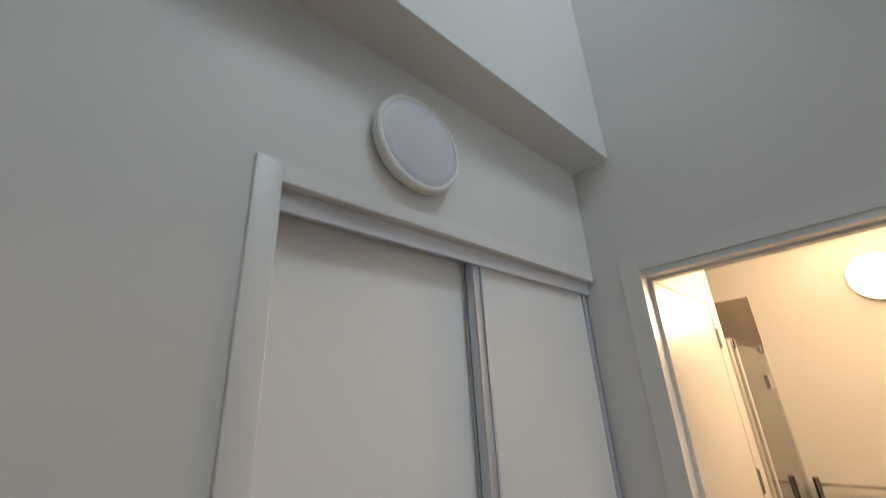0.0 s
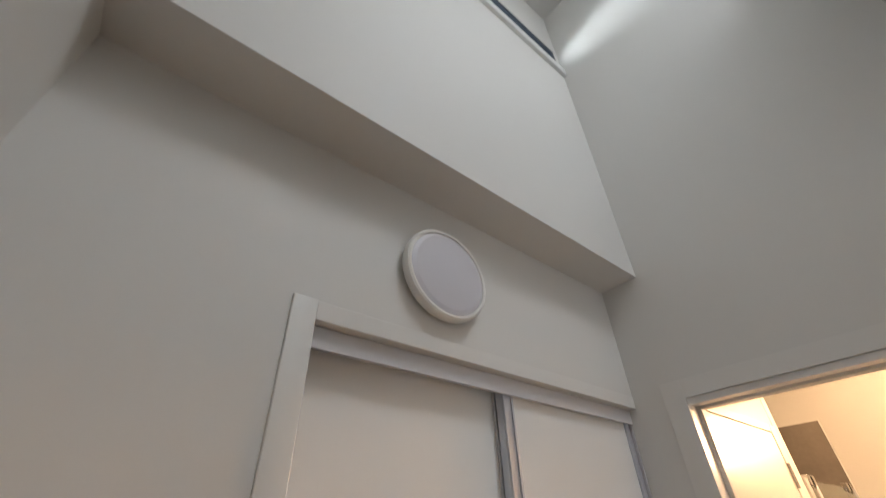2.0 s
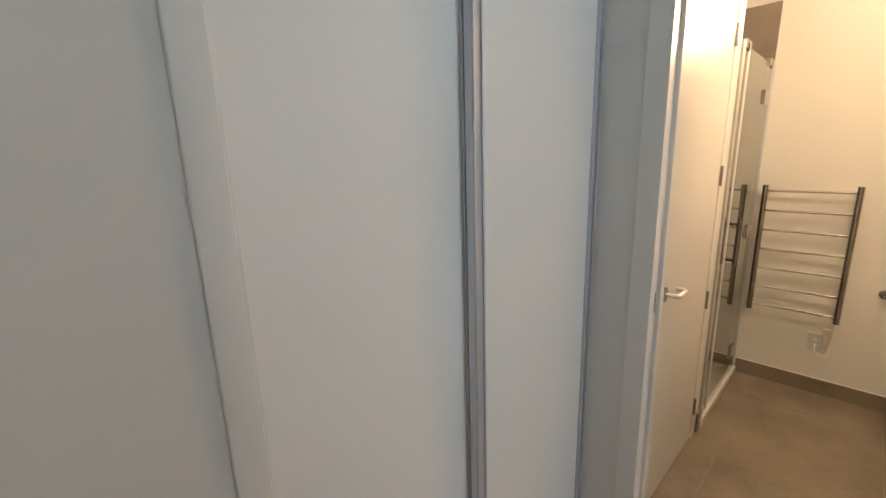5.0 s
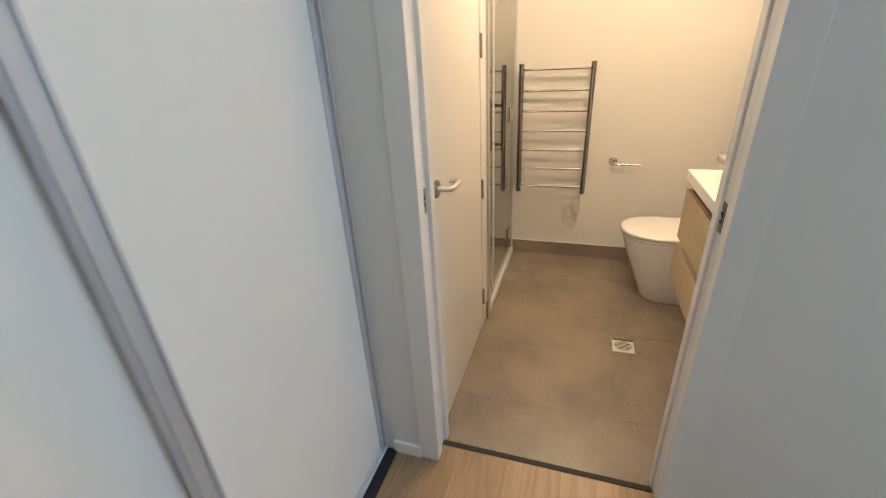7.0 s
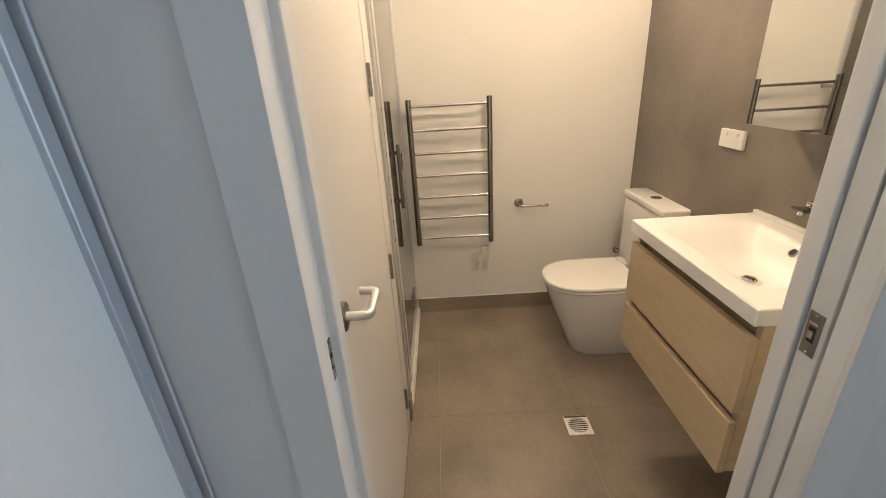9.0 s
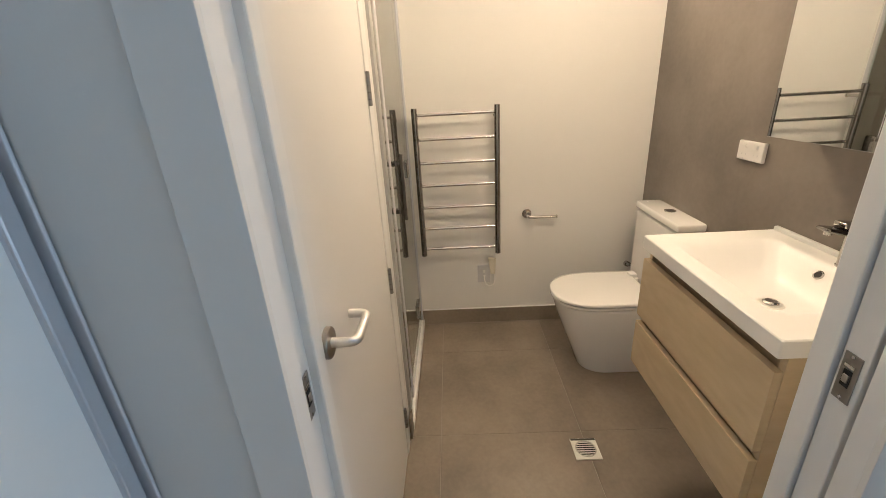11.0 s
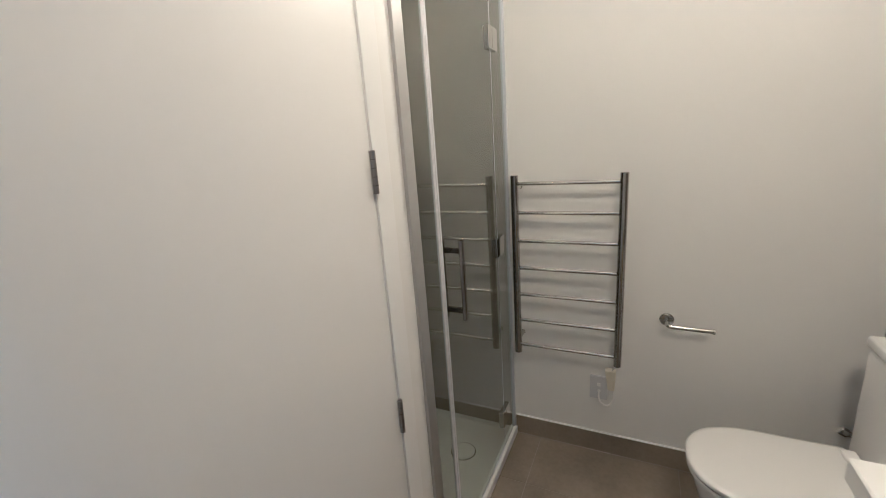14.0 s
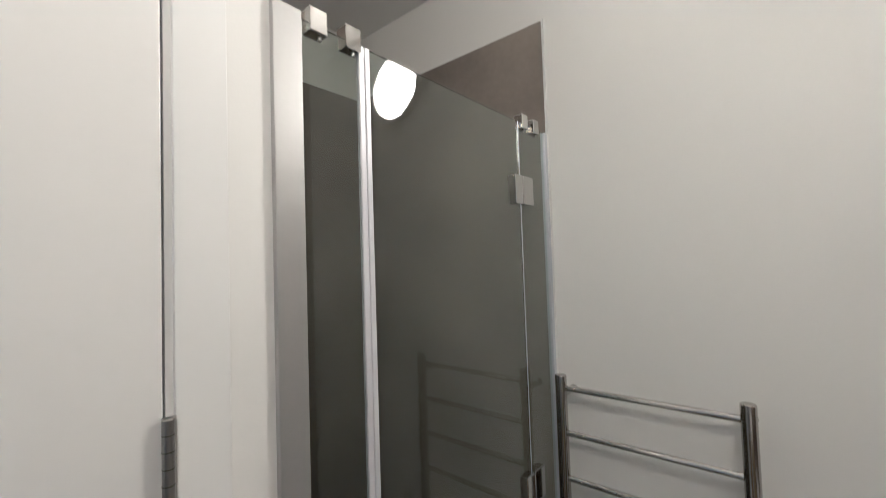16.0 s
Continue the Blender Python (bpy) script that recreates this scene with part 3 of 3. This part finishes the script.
def shower():
    y, top, low = YL + 0.001, 2.014, 0.028
    s = thing("shower_screen", (3.77, y, 0.06), "frameless clear glass shower screen with hinged door", "shower screen")
    part("wall_post", box(3.323, 3.370, y - 0.013, y + 0.013, low, top + 0.006, 0.0015), POST, s, "satin aluminium wall post")
    part("wall_channel", box(XB - 0.0245, XB - 0.0095, y - 0.010, y + 0.010, low, top, 0.0015), ALU, s, "slim aluminium wall channel")
    for a, b in ((3.369, 3.484), (4.040, XB - 0.024)):
        g = part("fixed_panel", box(a, b, y - 0.003, y + 0.003, low, top), PANE, s, "narrow fixed clear glass panel")
        g.visible_shadow = False
    door = part("glass_door", box(3.506, 4.034, y - 0.003, y + 0.003, low + 0.006, top), PANE, s, "hinged clear glass door")
    door.visible_shadow = False
    part("door_seal", box(3.484, 3.496, y - 0.006, y + 0.006, low, top, 0.002), ALU_WHITE, s, "pale magnetic door seal")
    part("door_seal", box(3.497, 3.508, y - 0.007, y + 0.005, low, top, 0.002), ALU_WHITE, s, "pale magnetic door seal")
    part("seam_seal", box(4.0345, 4.0395, y - 0.003, y + 0.003, low, top), ALU, s)
    part("drip_seal", box(3.508, 4.034, y - 0.005, y + 0.005, low - 0.002, low + 0.006), ALU_WHITE, s)
    for x in (3.400, 3.468, 4.060, 4.125):
        clamp(s, x, y, top)
    for z in (1.820, 1.018, 0.195):
        h = part("glass_hinge", box(3.996, 4.034, y - 0.014, y + 0.014, z - 0.040, z + 0.040, 0.002), CHROME, s, "square chrome glass hinge")
        part("hinge_plate", box(4.038, 4.092, y - 0.014, y + 0.014, z - 0.040, z + 0.040, 0.002), CHROME, h)
        part("hinge_pin", rod((4.036, y - 0.010, z - 0.036), (4.036, y - 0.010, z + 0.036), 0.005, 12), CHROME, h)
    hx, z0, z1 = 3.578, 0.890, 1.160
    h = part("door_handle", box(hx - 0.008, hx + 0.008, y - 0.045, y - 0.030, z0, z1, 0.002), DARK_CHROME, s, "square chrome bar handle")
    part("inner_bar", box(hx - 0.008, hx + 0.008, y + 0.030, y + 0.045, z0, z1, 0.002), DARK_CHROME, h)
    for z in (z0 + 0.034, z1 - 0.034):
        part("standoff", box(hx - 0.006, hx + 0.006, y - 0.031, y - 0.0035, z - 0.008, z + 0.008, 0.001), DARK_CHROME, h)
        part("standoff", box(hx - 0.006, hx + 0.006, y + 0.0035, y + 0.031, z - 0.008, z + 0.008, 0.001), DARK_CHROME, h)

    t = thing("shower_tray", (3.77, 1.9, 0.0), "white acrylic shower tray with round waste", "shower tray")
    bm = box(3.333, XB - 0.010, YL + 0.016, 2.340, FLOOR, 0.014)
    add_box(bm, 3.333, XB - 0.010, YL - 0.014, YL + 0.020, FLOOR, 0.025, 0.003)
    part("tray", bm, ACRYLIC, t)
    part("waste", lathe([(0.056, 0.030), (0.056, 0.034), (0.050, 0.038), (0.030, 0.040)], Matrix.Translation((3.945, 1.63, -0.016)), 48), ACRYLIC, t, "round white waste cover")
    part("waste_ring", lathe([(0.060, 0.030), (0.060, 0.0315)], Matrix.Translation((3.945, 1.63, -0.016)), 48), CHROME, t)
    structure("trim_tray_end", box(3.275, 3.333, YL - 0.016, YL - 0.006, FLOOR, 0.10, 0.001), TILE, "taupe tile end piece beside the shower tray", "trim")
    structure("trim_tray_seal", box(3.333, XB - 0.012, YL - 0.018, YL - 0.0145, FLOOR, 0.027, 0.001), TRIM, "white sealant and sill along the tray", "trim")


shower()

# ---- bathroom: towel rail, paper holder, sockets, light ----


def towel_rail():
    x, ya, yb = 4.122, 1.389, 0.967
    t = thing("towel_rail", (x, 1.18, 0.53), "polished steel ladder towel rail with seven bars", "towel rail")
    for y in (ya, yb):
        p = part("post", rod((x, y, 0.495), (x, y, 1.305), 0.0155, 28, 0.002), RAIL, t, "round polished steel post")
        for z in (0.557, 1.248):
            part("bracket", rod((x + 0.012, y, z), (XB - 0.006, y, z), 0.009, 24), CHROME, p)
            part("bracket_rose", rod((XB - 0.008, y, z), (XB, y, z), 0.011, 24), CHROME, p)
    for i in range(7):
        z = 1.270 - i * 0.1222
        part("bar", rod((x, yb + 0.013, z), (x, ya - 0.013, z), 0.0080, 24), BAR, t)


towel_rail()


def paper_holder():
    y, z = 0.791, 0.695
    t = thing("toilet_roll_holder", (XB, y, z), "empty polished steel toilet roll holder", "roll holder")
    part("rose", lathe([(0.027, 0), (0.027, 0.006), (0.024, 0.009), (0.012, 0.010)], axis((XB, y, z), (-1, 0, 0)), 36), CHROME, t)
    part("arm", tube(rounded([(XB - 0.008, y, z), (XB - 0.062, y, z - 0.004), (XB - 0.062, y - 0.155, z - 0.006)], 0.016, 8), 0.0085, 28), CHROME, t)
    part("arm_end", rod((XB - 0.062, y - 0.153, z - 0.006), (XB - 0.062, y - 0.161, z - 0.006), 0.011, 24), CHROME, t)


paper_holder()


def towel_rail_socket():
    ya, yb, z0, z1 = 1.006, 1.082, 0.272, 0.386
    t = thing("power_socket", (XB, 1.045, z0), "white upright power socket with a cable outlet", "socket")
    part("plate", box(XB - 0.012, XB, ya, yb, z0, z1, 0.003), SOCKET, t)
    part("switch", box(XB - 0.016, XB - 0.012, 1.036, 1.050, 0.338, 0.354, 0.001), PLASTIC, t)
    part("outlet", rod((XB - 0.012, 1.042, 0.315), (XB - 0.018, 1.042, 0.315), 0.007, 16), PLASTIC, t)
    c = thing("rail_control", (XB - 0.02, 1.01, 0.30), "cream towel rail control with looping white cable", "rail control")
    bm = box(XB - 0.036, XB - 0.0005, 0.972, 1.018, 0.330, 0.436, 0.008, 4)
    for v in bm.verts:
        s = (0.436 - v.co.z) / 0.106
        v.co.y = 0.985 + (v.co.y - 0.985) * (1.0 - 0.45 * max(0.0, s - 0.1))
        v.co.x = XB - 0.0005 + (v.co.x - XB + 0.0005) * (1.0 - 0.3 * s)
    part("housing", bm, CREAM, c)
    loop = [(XB - 0.016, 1.042, 0.315), (XB - 0.026, 1.043, 0.298), (XB - 0.027, 1.036, 0.266), (XB - 0.025, 1.014, 0.250), (XB - 0.022, 0.990, 0.258), (XB - 0.018, 0.980, 0.292), (XB - 0.016, 0.983, 0.338)]
    part("cable", tube(rounded(loop, 0.010, 5), 0.0036, 10), PLASTIC, c, "thin white cable")
    part("lead", tube([(XB - 0.025, 0.99, 0.432), (XB - 0.045, 0.980, 0.46), (4.122, 0.967, 0.496)], 0.0028, 10), PLASTIC, c, "thin white lead up to the rail")


towel_rail_socket()


def double_socket():
    x0, x1, z0, z1 = 3.352, 3.482, 1.096, 1.163
    t = thing("double_socket", (3.42, YT, z0), "white double power socket on the tiled wall", "socket")
    part("plate", box(x0, x1, YT, YT + 0.014, z0, z1, 0.003), PLASTIC, t)
    for x in (3.386, 3.446):
        part("switch", box(x - 0.008, x + 0.008, YT + 0.014, YT + 0.019, 1.140, 1.153, 0.001), PLASTIC, t)
        for dx, dz in ((-0.010, 0.004), (0.010, 0.004), (0.0, -0.012)):
            part("pin_slot", box(x + dx - 0.0012, x + dx + 0.0012, YT + 0.014, YT + 0.0143, 1.114 + dz - 0.003, 1.114 + dz + 0.003), SOCKET, t)


double_socket()
disc_light((XB, 0.808, 2.348), (-1, 0, 0), LAMP_ON, "round white wall light, switched on, above the towel rail")
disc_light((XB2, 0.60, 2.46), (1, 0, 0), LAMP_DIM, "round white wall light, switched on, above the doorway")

# ---- bathroom: vanity, basin, tap, mirror ----
VX0, VX1, VY, VZ = 2.612, 3.232, 0.574, 0.902


def vanity():
    v = thing("vanity_unit", (2.935, 0.35, 0.40), "wall-hung pale oak vanity unit with two drawers", "vanity")
    a, b = VX0 + 0.006, VX1 - 0.006
    part("side_panel", box(a, a + 0.018, YT, VY - 0.028, 0.408, 0.857, 0.001), VENEER, v, "pale oak side panel")
    part("side_panel", box(b - 0.018, b, YT, VY - 0.028, 0.408, 0.857, 0.001), VENEER, v, "pale oak side panel")
    part("carcass", box(a + 0.018, b - 0.018, YT, VY - 0.046, 0.408, 0.785), RECESS, v, "darker oak carcass with finger recesses")
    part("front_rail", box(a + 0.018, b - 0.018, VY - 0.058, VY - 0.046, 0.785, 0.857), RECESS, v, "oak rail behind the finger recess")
    for z0, z1 in ((0.604, 0.820), (0.404, 0.576)):
        bm = box(a, b, VY - 0.027, VY - 0.008, z0, z1, 0.0012)
        part("drawer_front", bm, VENEER, v, "pale oak drawer front with bevelled top grip")
    return v


vanity()


def basin():
    t = thing("washbasin", (2.935, 0.35, 0.857), "white cast washbasin top with a rectangular bowl", "washbasin")
    cx, cy, hx, hy = 2.928, 0.360, 0.224, 0.156
    n = 48

    def ring(bm, w, d, r, z, ox=0.0, oy=0.0):
        out = []
        for i in range(n):
            q = i // (n // 4)
            f = (i % (n // 4)) / (n // 4 - 1) * math.pi / 2 + q * math.pi / 2
            sx, sy = (1, 1) if q == 0 else (-1, 1) if q == 1 else (-1, -1) if q == 2 else (1, -1)
            out.append(bm.verts.new((cx + ox + sx * (w - r) + r * math.cos(f), cy + oy + sy * (d - r) + r * math.sin(f), z)))
        return out

    bm = bmesh.new()
    mx, my = (VX0 + VX1) / 2 - cx, (YT + VY) / 2 - cy
    w, d = (VX1 - VX0) / 2, (VY - YT) / 2
    steps = [(w - 0.003, d - 0.003, 0.004, 0.857, mx, my), (w, d, 0.004, 0.860, mx, my), (w, d, 0.004, VZ - 0.003, mx, my), (w - 0.003, d - 0.003, 0.004, VZ, mx, my), (w - 0.008, d - 0.008, 0.004, VZ, mx, my), (hx + 0.022, hy + 0.018, 0.052, VZ, 0, 0),
             (hx + 0.014, hy + 0.012, 0.050, VZ, 0, 0)]
    for inset, drop in ((-0.007, 0.0005), (0.0, 0.002), (0.008, 0.005), (0.020, 0.012), (0.036, 0.025), (0.054, 0.042), (0.074, 0.060), (0.096, 0.075), (0.120, 0.086), (0.146, 0.093), (0.170, 0.098)):
        steps.append((hx - inset, hy - inset * 0.66, 0.046 - 0.1 * max(0.0, inset), VZ - drop, 0, 0))
    rings = [ring(bm, *s) for s in steps]
    for p, q in zip(rings, rings[1:]):
        for i in range(n):
            bm.faces.new((p[i], p[(i + 1) % n], q[(i + 1) % n], q[i]))
    bm.faces.new(rings[-1])
    part("bowl", bm, SOLID, t, angle=40)
    part("upstand", box(VX0 + 0.004, VX1 - 0.004, YT + 0.0005, YT + 0.016, VZ - 0.002, VZ + 0.014, 0.004, 3), SOLID, t, "low white upstand along the wall")
    wz = VZ - 0.098
    part("waste", lathe([(0.032, 0), (0.032, 0.003), (0.027, 0.005), (0.022, 0.004)], Matrix.Translation((cx - 0.012, cy, wz)), 40), BRIGHT, t, "round chrome pop-up waste")
    part("waste_plug", lathe([(0.020, 0.005), (0.020, 0.009), (0.014, 0.012), (0.004, 0.0125)], Matrix.Translation((cx - 0.012, cy, wz)), 40), CHROME, t)
    oz = axis((cx + 0.012, cy - hy + 0.0265, VZ - 0.029), (0, 1, 0.9))
    part("overflow_ring", lathe([(0.008, 0), (0.0135, 0), (0.0135, 0.004), (0.012, 0.0055), (0.008, 0.004)], oz, 32), CHROME, t, "round chrome overflow")
    # solid plug in the ring, coloured dark as the shade inside an overflow
    part("overflow_dark_disc", lathe([(0.0095, 0), (0.0095, 0.0048)], oz, 24), DARK, t)
    return t


basin()


def tap():
    x = 2.926
    t = thing("basin_tap", (x, 0.185, VZ), "chrome basin mixer tap with a flat spout", "tap")
    part("body", lathe([(0.024, 0), (0.024, 0.004), (0.0215, 0.007), (0.0205, 0.100), (0.019, 0.105)], Matrix.Translation((x, 0.180, VZ)), 36), CHROME, t)
    bm = box(x - 0.022, x + 0.022, 0.180, 0.272, VZ + 0.084, VZ + 0.104, 0.006, 4)
    for v in bm.verts:
        k = (v.co.y - 0.18) / 0.092
        v.co.z += 0.012 * k
        if v.co.z < VZ + 0.097 + 0.012 * k:
            v.co.z += 0.010 * k
    part("spout", bm, DARK_CHROME, t, "flat tapered chrome spout")
    part("aerator", rod((x, 0.254, VZ + 0.094), (x, 0.254, VZ + 0.108), 0.010, 24), CHROME, t)
    bm = box(x - 0.019, x + 0.019, 0.168, 0.232, VZ + 0.106, VZ + 0.122, 0.005, 3)
    for v in bm.verts:
        v.co.z += 0.10 * (v.co.y - 0.172)
    part("lever", bm, CHROME, t, "flat chrome lever")
    return t


tap()


def mirror_cabinet():
    x0, x1, z0, z1, y1 = 2.60, 3.184, 1.214, 1.96, 0.275
    t = thing("mirror_cabinet", (2.89, YT, z0), "shallow wall cabinet with a frameless mirror door", "mirror cabinet")
    part("body", box(x0 + 0.003, x1 - 0.003, YT, y1 - 0.022, z0 + 0.003, z1 - 0.003, 0.001), PLASTIC, t, "white cabinet body")
    d = part("door", box(x0, x1, y1 - 0.020, y1 - 0.005, z0, z1, 0.001), PLASTIC, t, "white door panel")
    part("mirror_glass", box(x0, x1, y1 - 0.005, y1, z0, z1, 0.001), MIRROR, d, "silvered mirror glass")


mirror_cabinet()

# ---- bathroom: toilet ----


def toilet():
    cx, base = 3.785, FLOOR
    t = thing("toilet", (cx, 0.42, 0), "white back-to-wall toilet with closed lid", "toilet")
    n = 56

    def outline(w, y0, y1, r_front, z):
        """A flat back at y0 and a round front at y1."""
        pts = []
        for i in range(n):
            f = 2 * math.pi * i / n
            s, c = math.sin(f), math.cos(f)
            if s >= 0:
                px = w * math.copysign(abs(c) ** 0.85, c)
                py = y1 - r_front + r_front * abs(s) ** 0.95
            else:
                px = w * math.copysign(min(1.0, abs(c) * 1.6) ** 0.6, c)
                py = y1 - r_front - (y1 - r_front - y0) * min(1.0, abs(s) * 1.5)
            pts.append((cx + px, py, base + z * 1.01))
        return pts

    def loft(layers, close=True):
        bm = bmesh.new()
        rings = [[bm.verts.new(p) for p in outline(*a)] for a in layers]
        for p, q in zip(rings, rings[1:]):
            for i in range(n):
                bm.faces.new((p[i], p[(i + 1) % n], q[(i + 1) % n], q[i]))
        bm.faces.new(list(reversed(rings[0])))
        bm.faces.new(rings[-1])
        return bm

    part("pan", loft([(0.118, YT, 0.585, 0.13, 0.0), (0.122, YT, 0.592, 0.135, 0.01), (0.135, YT, 0.622, 0.15, 0.10), (0.152, YT, 0.662, 0.17, 0.20), (0.168, YT, 0.700, 0.19, 0.30), (0.176, YT, 0.722, 0.20, 0.375), (0.176, YT, 0.724, 0.20, 0.388), (0.172, YT, 0.720, 0.20, 0.392)]), CERAMIC, t, "tapered white ceramic pan", angle=50)
    part("seat", loft([(0.172, 0.290, 0.726, 0.21, 0.3955), (0.181, 0.283, 0.735, 0.21, 0.397), (0.181, 0.283, 0.735, 0.21, 0.407), (0.168, 0.294, 0.722, 0.21, 0.4075)]), CERAMIC, t, "thin white seat", angle=50)
    part("lid", loft([(0.168, 0.294, 0.722, 0.21, 0.4135), (0.182, 0.281, 0.737, 0.21, 0.4145), (0.182, 0.281, 0.737, 0.21, 0.424), (0.178, 0.284, 0.733, 0.21, 0.428), (0.165, 0.29, 0.720, 0.20, 0.4295)]), CERAMIC, t, "flat white closed lid", angle=50)
    for s in (-1, 1):
        part("hinge_cap", box(cx + s * 0.128 - 0.026, cx + s * 0.128 + 0.026, 0.262, 0.302, base + 0.400, base + 0.447, 0.009, 3), CERAMIC, t, "raised white hinge cap")
        part("lid_hinge", rod((cx + s * 0.100, 0.272, 0.370), (cx + s * 0.100, 0.272, 0.416), 0.013, 24), CERAMIC, t)
    c = part("cistern", box(3.594, 4.006, YT, 0.258, 0.365, 0.760, 0.018, 4), CERAMIC, t, "slim white ceramic cistern")
    part("cistern_lid", box(3.589, 4.011, YT, 0.263, 0.763, 0.799, 0.010, 4), CERAMIC, c, "white ceramic cistern lid")
    part("flush_button", lathe([(0.026, 0), (0.026, 0.003), (0.022, 0.0045), (0.006, 0.005)], Matrix.Translation((3.802, 0.192, 0.799)), 36), CHROME, c, "round chrome dual flush button")
    part("button_split", box(3.8015, 3.8025, 0.171, 0.213, 0.8035, 0.8044), DARK, c)
    part("maker_mark", box(3.965, 3.980, 0.215, 0.223, 0.7988, 0.7994), STEEL, c)
    v = thing("stop_valve", (4.05, YT, 0.42), "small chrome water stop valve beside the cistern", "valve")
    part("rose", rod((4.045, YT, 0.42), (4.045, YT + 0.008, 0.42), 0.020, 24), CHROME, v)
    part("body", rod((4.045, YT + 0.008, 0.42), (4.045, YT + 0.11, 0.42), 0.010, 24), CHROME, v)
    part("knob", lathe([(0.012, 0), (0.015, 0.004), (0.015, 0.022), (0.010, 0.026)], axis((4.045, YT + 0.11, 0.42), (0, 1, 0.5)), 24), CHROME, v)


toilet()


def floor_drain():
    x0, x1, y0, y1 = 3.143, 3.247, 0.661, 0.765
    cx, cy = (x0 + x1) / 2, (y0 + y1) / 2
    t = thing("floor_drain", (cx, cy, FLOOR), "square steel floor drain with a round slotted grate", "floor drain")
    n = 32
    bm = bmesh.new()
    inner, outer, low = [], [], []
    for i in range(n):
        a = 2 * math.pi * i / n
        c, s = math.cos(a), math.sin(a)
        k = 0.052 / max(abs(c), abs(s))
        inner.append(bm.verts.new((cx + 0.042 * c, cy + 0.042 * s, FLOOR + 0.004)))
        outer.append(bm.verts.new((cx + k * c, cy + k * s, FLOOR + 0.004)))
        low.append(bm.verts.new((cx + k * c, cy + k * s, FLOOR - 0.004)))
    for i in range(n):
        j = (i + 1) % n
        bm.faces.new((inner[i], inner[j], outer[j], outer[i]))
        bm.faces.new((outer[i], outer[j], low[j], low[i]))
    part("plate", bm, BRIGHT, t, "square brushed steel plate", smooth=False)
    # flat disc over solid tile; shade of the drain's depth is its colour
    part("dark_disc", lathe([(0.0425, -0.003), (0.0425, 0.0006)], Matrix.Translation((cx, cy, FLOOR)), 32), DARK, t)
    bm = lathe([(0.0375, 0.0006), (0.0418, 0.0006), (0.0418, 0.0044), (0.0375, 0.0044), (0.0375, 0.0006)], Matrix.Translation((cx, cy, FLOOR)), 40)
    bmesh.ops.delete(bm, geom=[f for f in bm.faces if len(f.verts) > 4], context="FACES_ONLY")
    part("grate_ring", bm, STEEL, t, "round steel grate ring")
    for i in range(-3, 4):
        x = cx + i * 0.0108
        h = math.sqrt(max(0.0, 0.0385 ** 2 - (i * 0.0108) ** 2))
        part("grate_bar", box(x - 0.0021, x + 0.0021, cy - h, cy + h, FLOOR + 0.0032, FLOOR + 0.0042), BRIGHT, t)
    part("plate_lip", box(x1 - 0.010, x1 - 0.001, y0 + 0.002, y1 - 0.002, FLOOR + 0.004, FLOOR + 0.0046), DARK_CHROME, t, "dark rear edge of the plate")


floor_drain()

# ---- floors, board by board and tile by tile ----
sub = structure("floor", box(XL - 0.1, 2.389, -2.3, 2.3, -0.06, -0.012), DARK, "oak plank floor of the hall", "floor")
plank_mesh = {}
rng = random.Random(4)
w = 0.19
y = 1.166 - 18 * w
while y < 1.60:
    x = XL - 2.2 + rng.uniform(0.1, 0.75)
    while x < 2.388:
        n = 2.2
        a, b = max(x, XL) + 0.0004, min(x + n, 2.388) - 0.0004
        c, d = max(y, -2.3), min(y + w, 1.598)
        if b - a > 0.05:
            key = (round(b - a, 3), round(d - c, 3))
            if key not in plank_mesh:
                bm = box(-(b - a) / 2, (b - a) / 2, -(d - c) / 2 + 0.0002, (d - c) / 2 - 0.0002, -0.012, 0.0, 0.0004, 1)
                me = bpy.data.meshes.new("plank")
                bm.to_mesh(me)
                bm.free()
                me.materials.append(OAK)
                plank_mesh[key] = me
            p = new("plank", plank_mesh[key])
            p.location = ((a + b) / 2, (c + d) / 2, 0)
            p.parent = sub
        x += n
    y += w

bsub = structure("floor_bathroom", box(2.409, XB, YT - 0.05, 2.35, -0.06, FLOOR - 0.0016), GROUT, "taupe porcelain tile floor of the bathroom", "floor")
xs = [2.410, 2.690, 3.290, 3.890, XB]
ys = [YT, 0.705, 1.308, YL + 0.1]
for a, b in zip(xs, xs[1:]):
    for c, d in zip(ys, ys[1:]):
        g = 0.0012
        bm = box(-(b - a) / 2 + g, (b - a) / 2 - g, -(d - c) / 2 + g, (d - c) / 2 - g, -0.009, 0.0, 0.0007, 1)
        me = bpy.data.meshes.new("tile")
        bm.to_mesh(me)
        bm.free()
        me.materials.append(TILE)
        p = new("tile", me)
        p.location = ((a + b) / 2, (c + d) / 2, FLOOR)
        p.parent = bsub
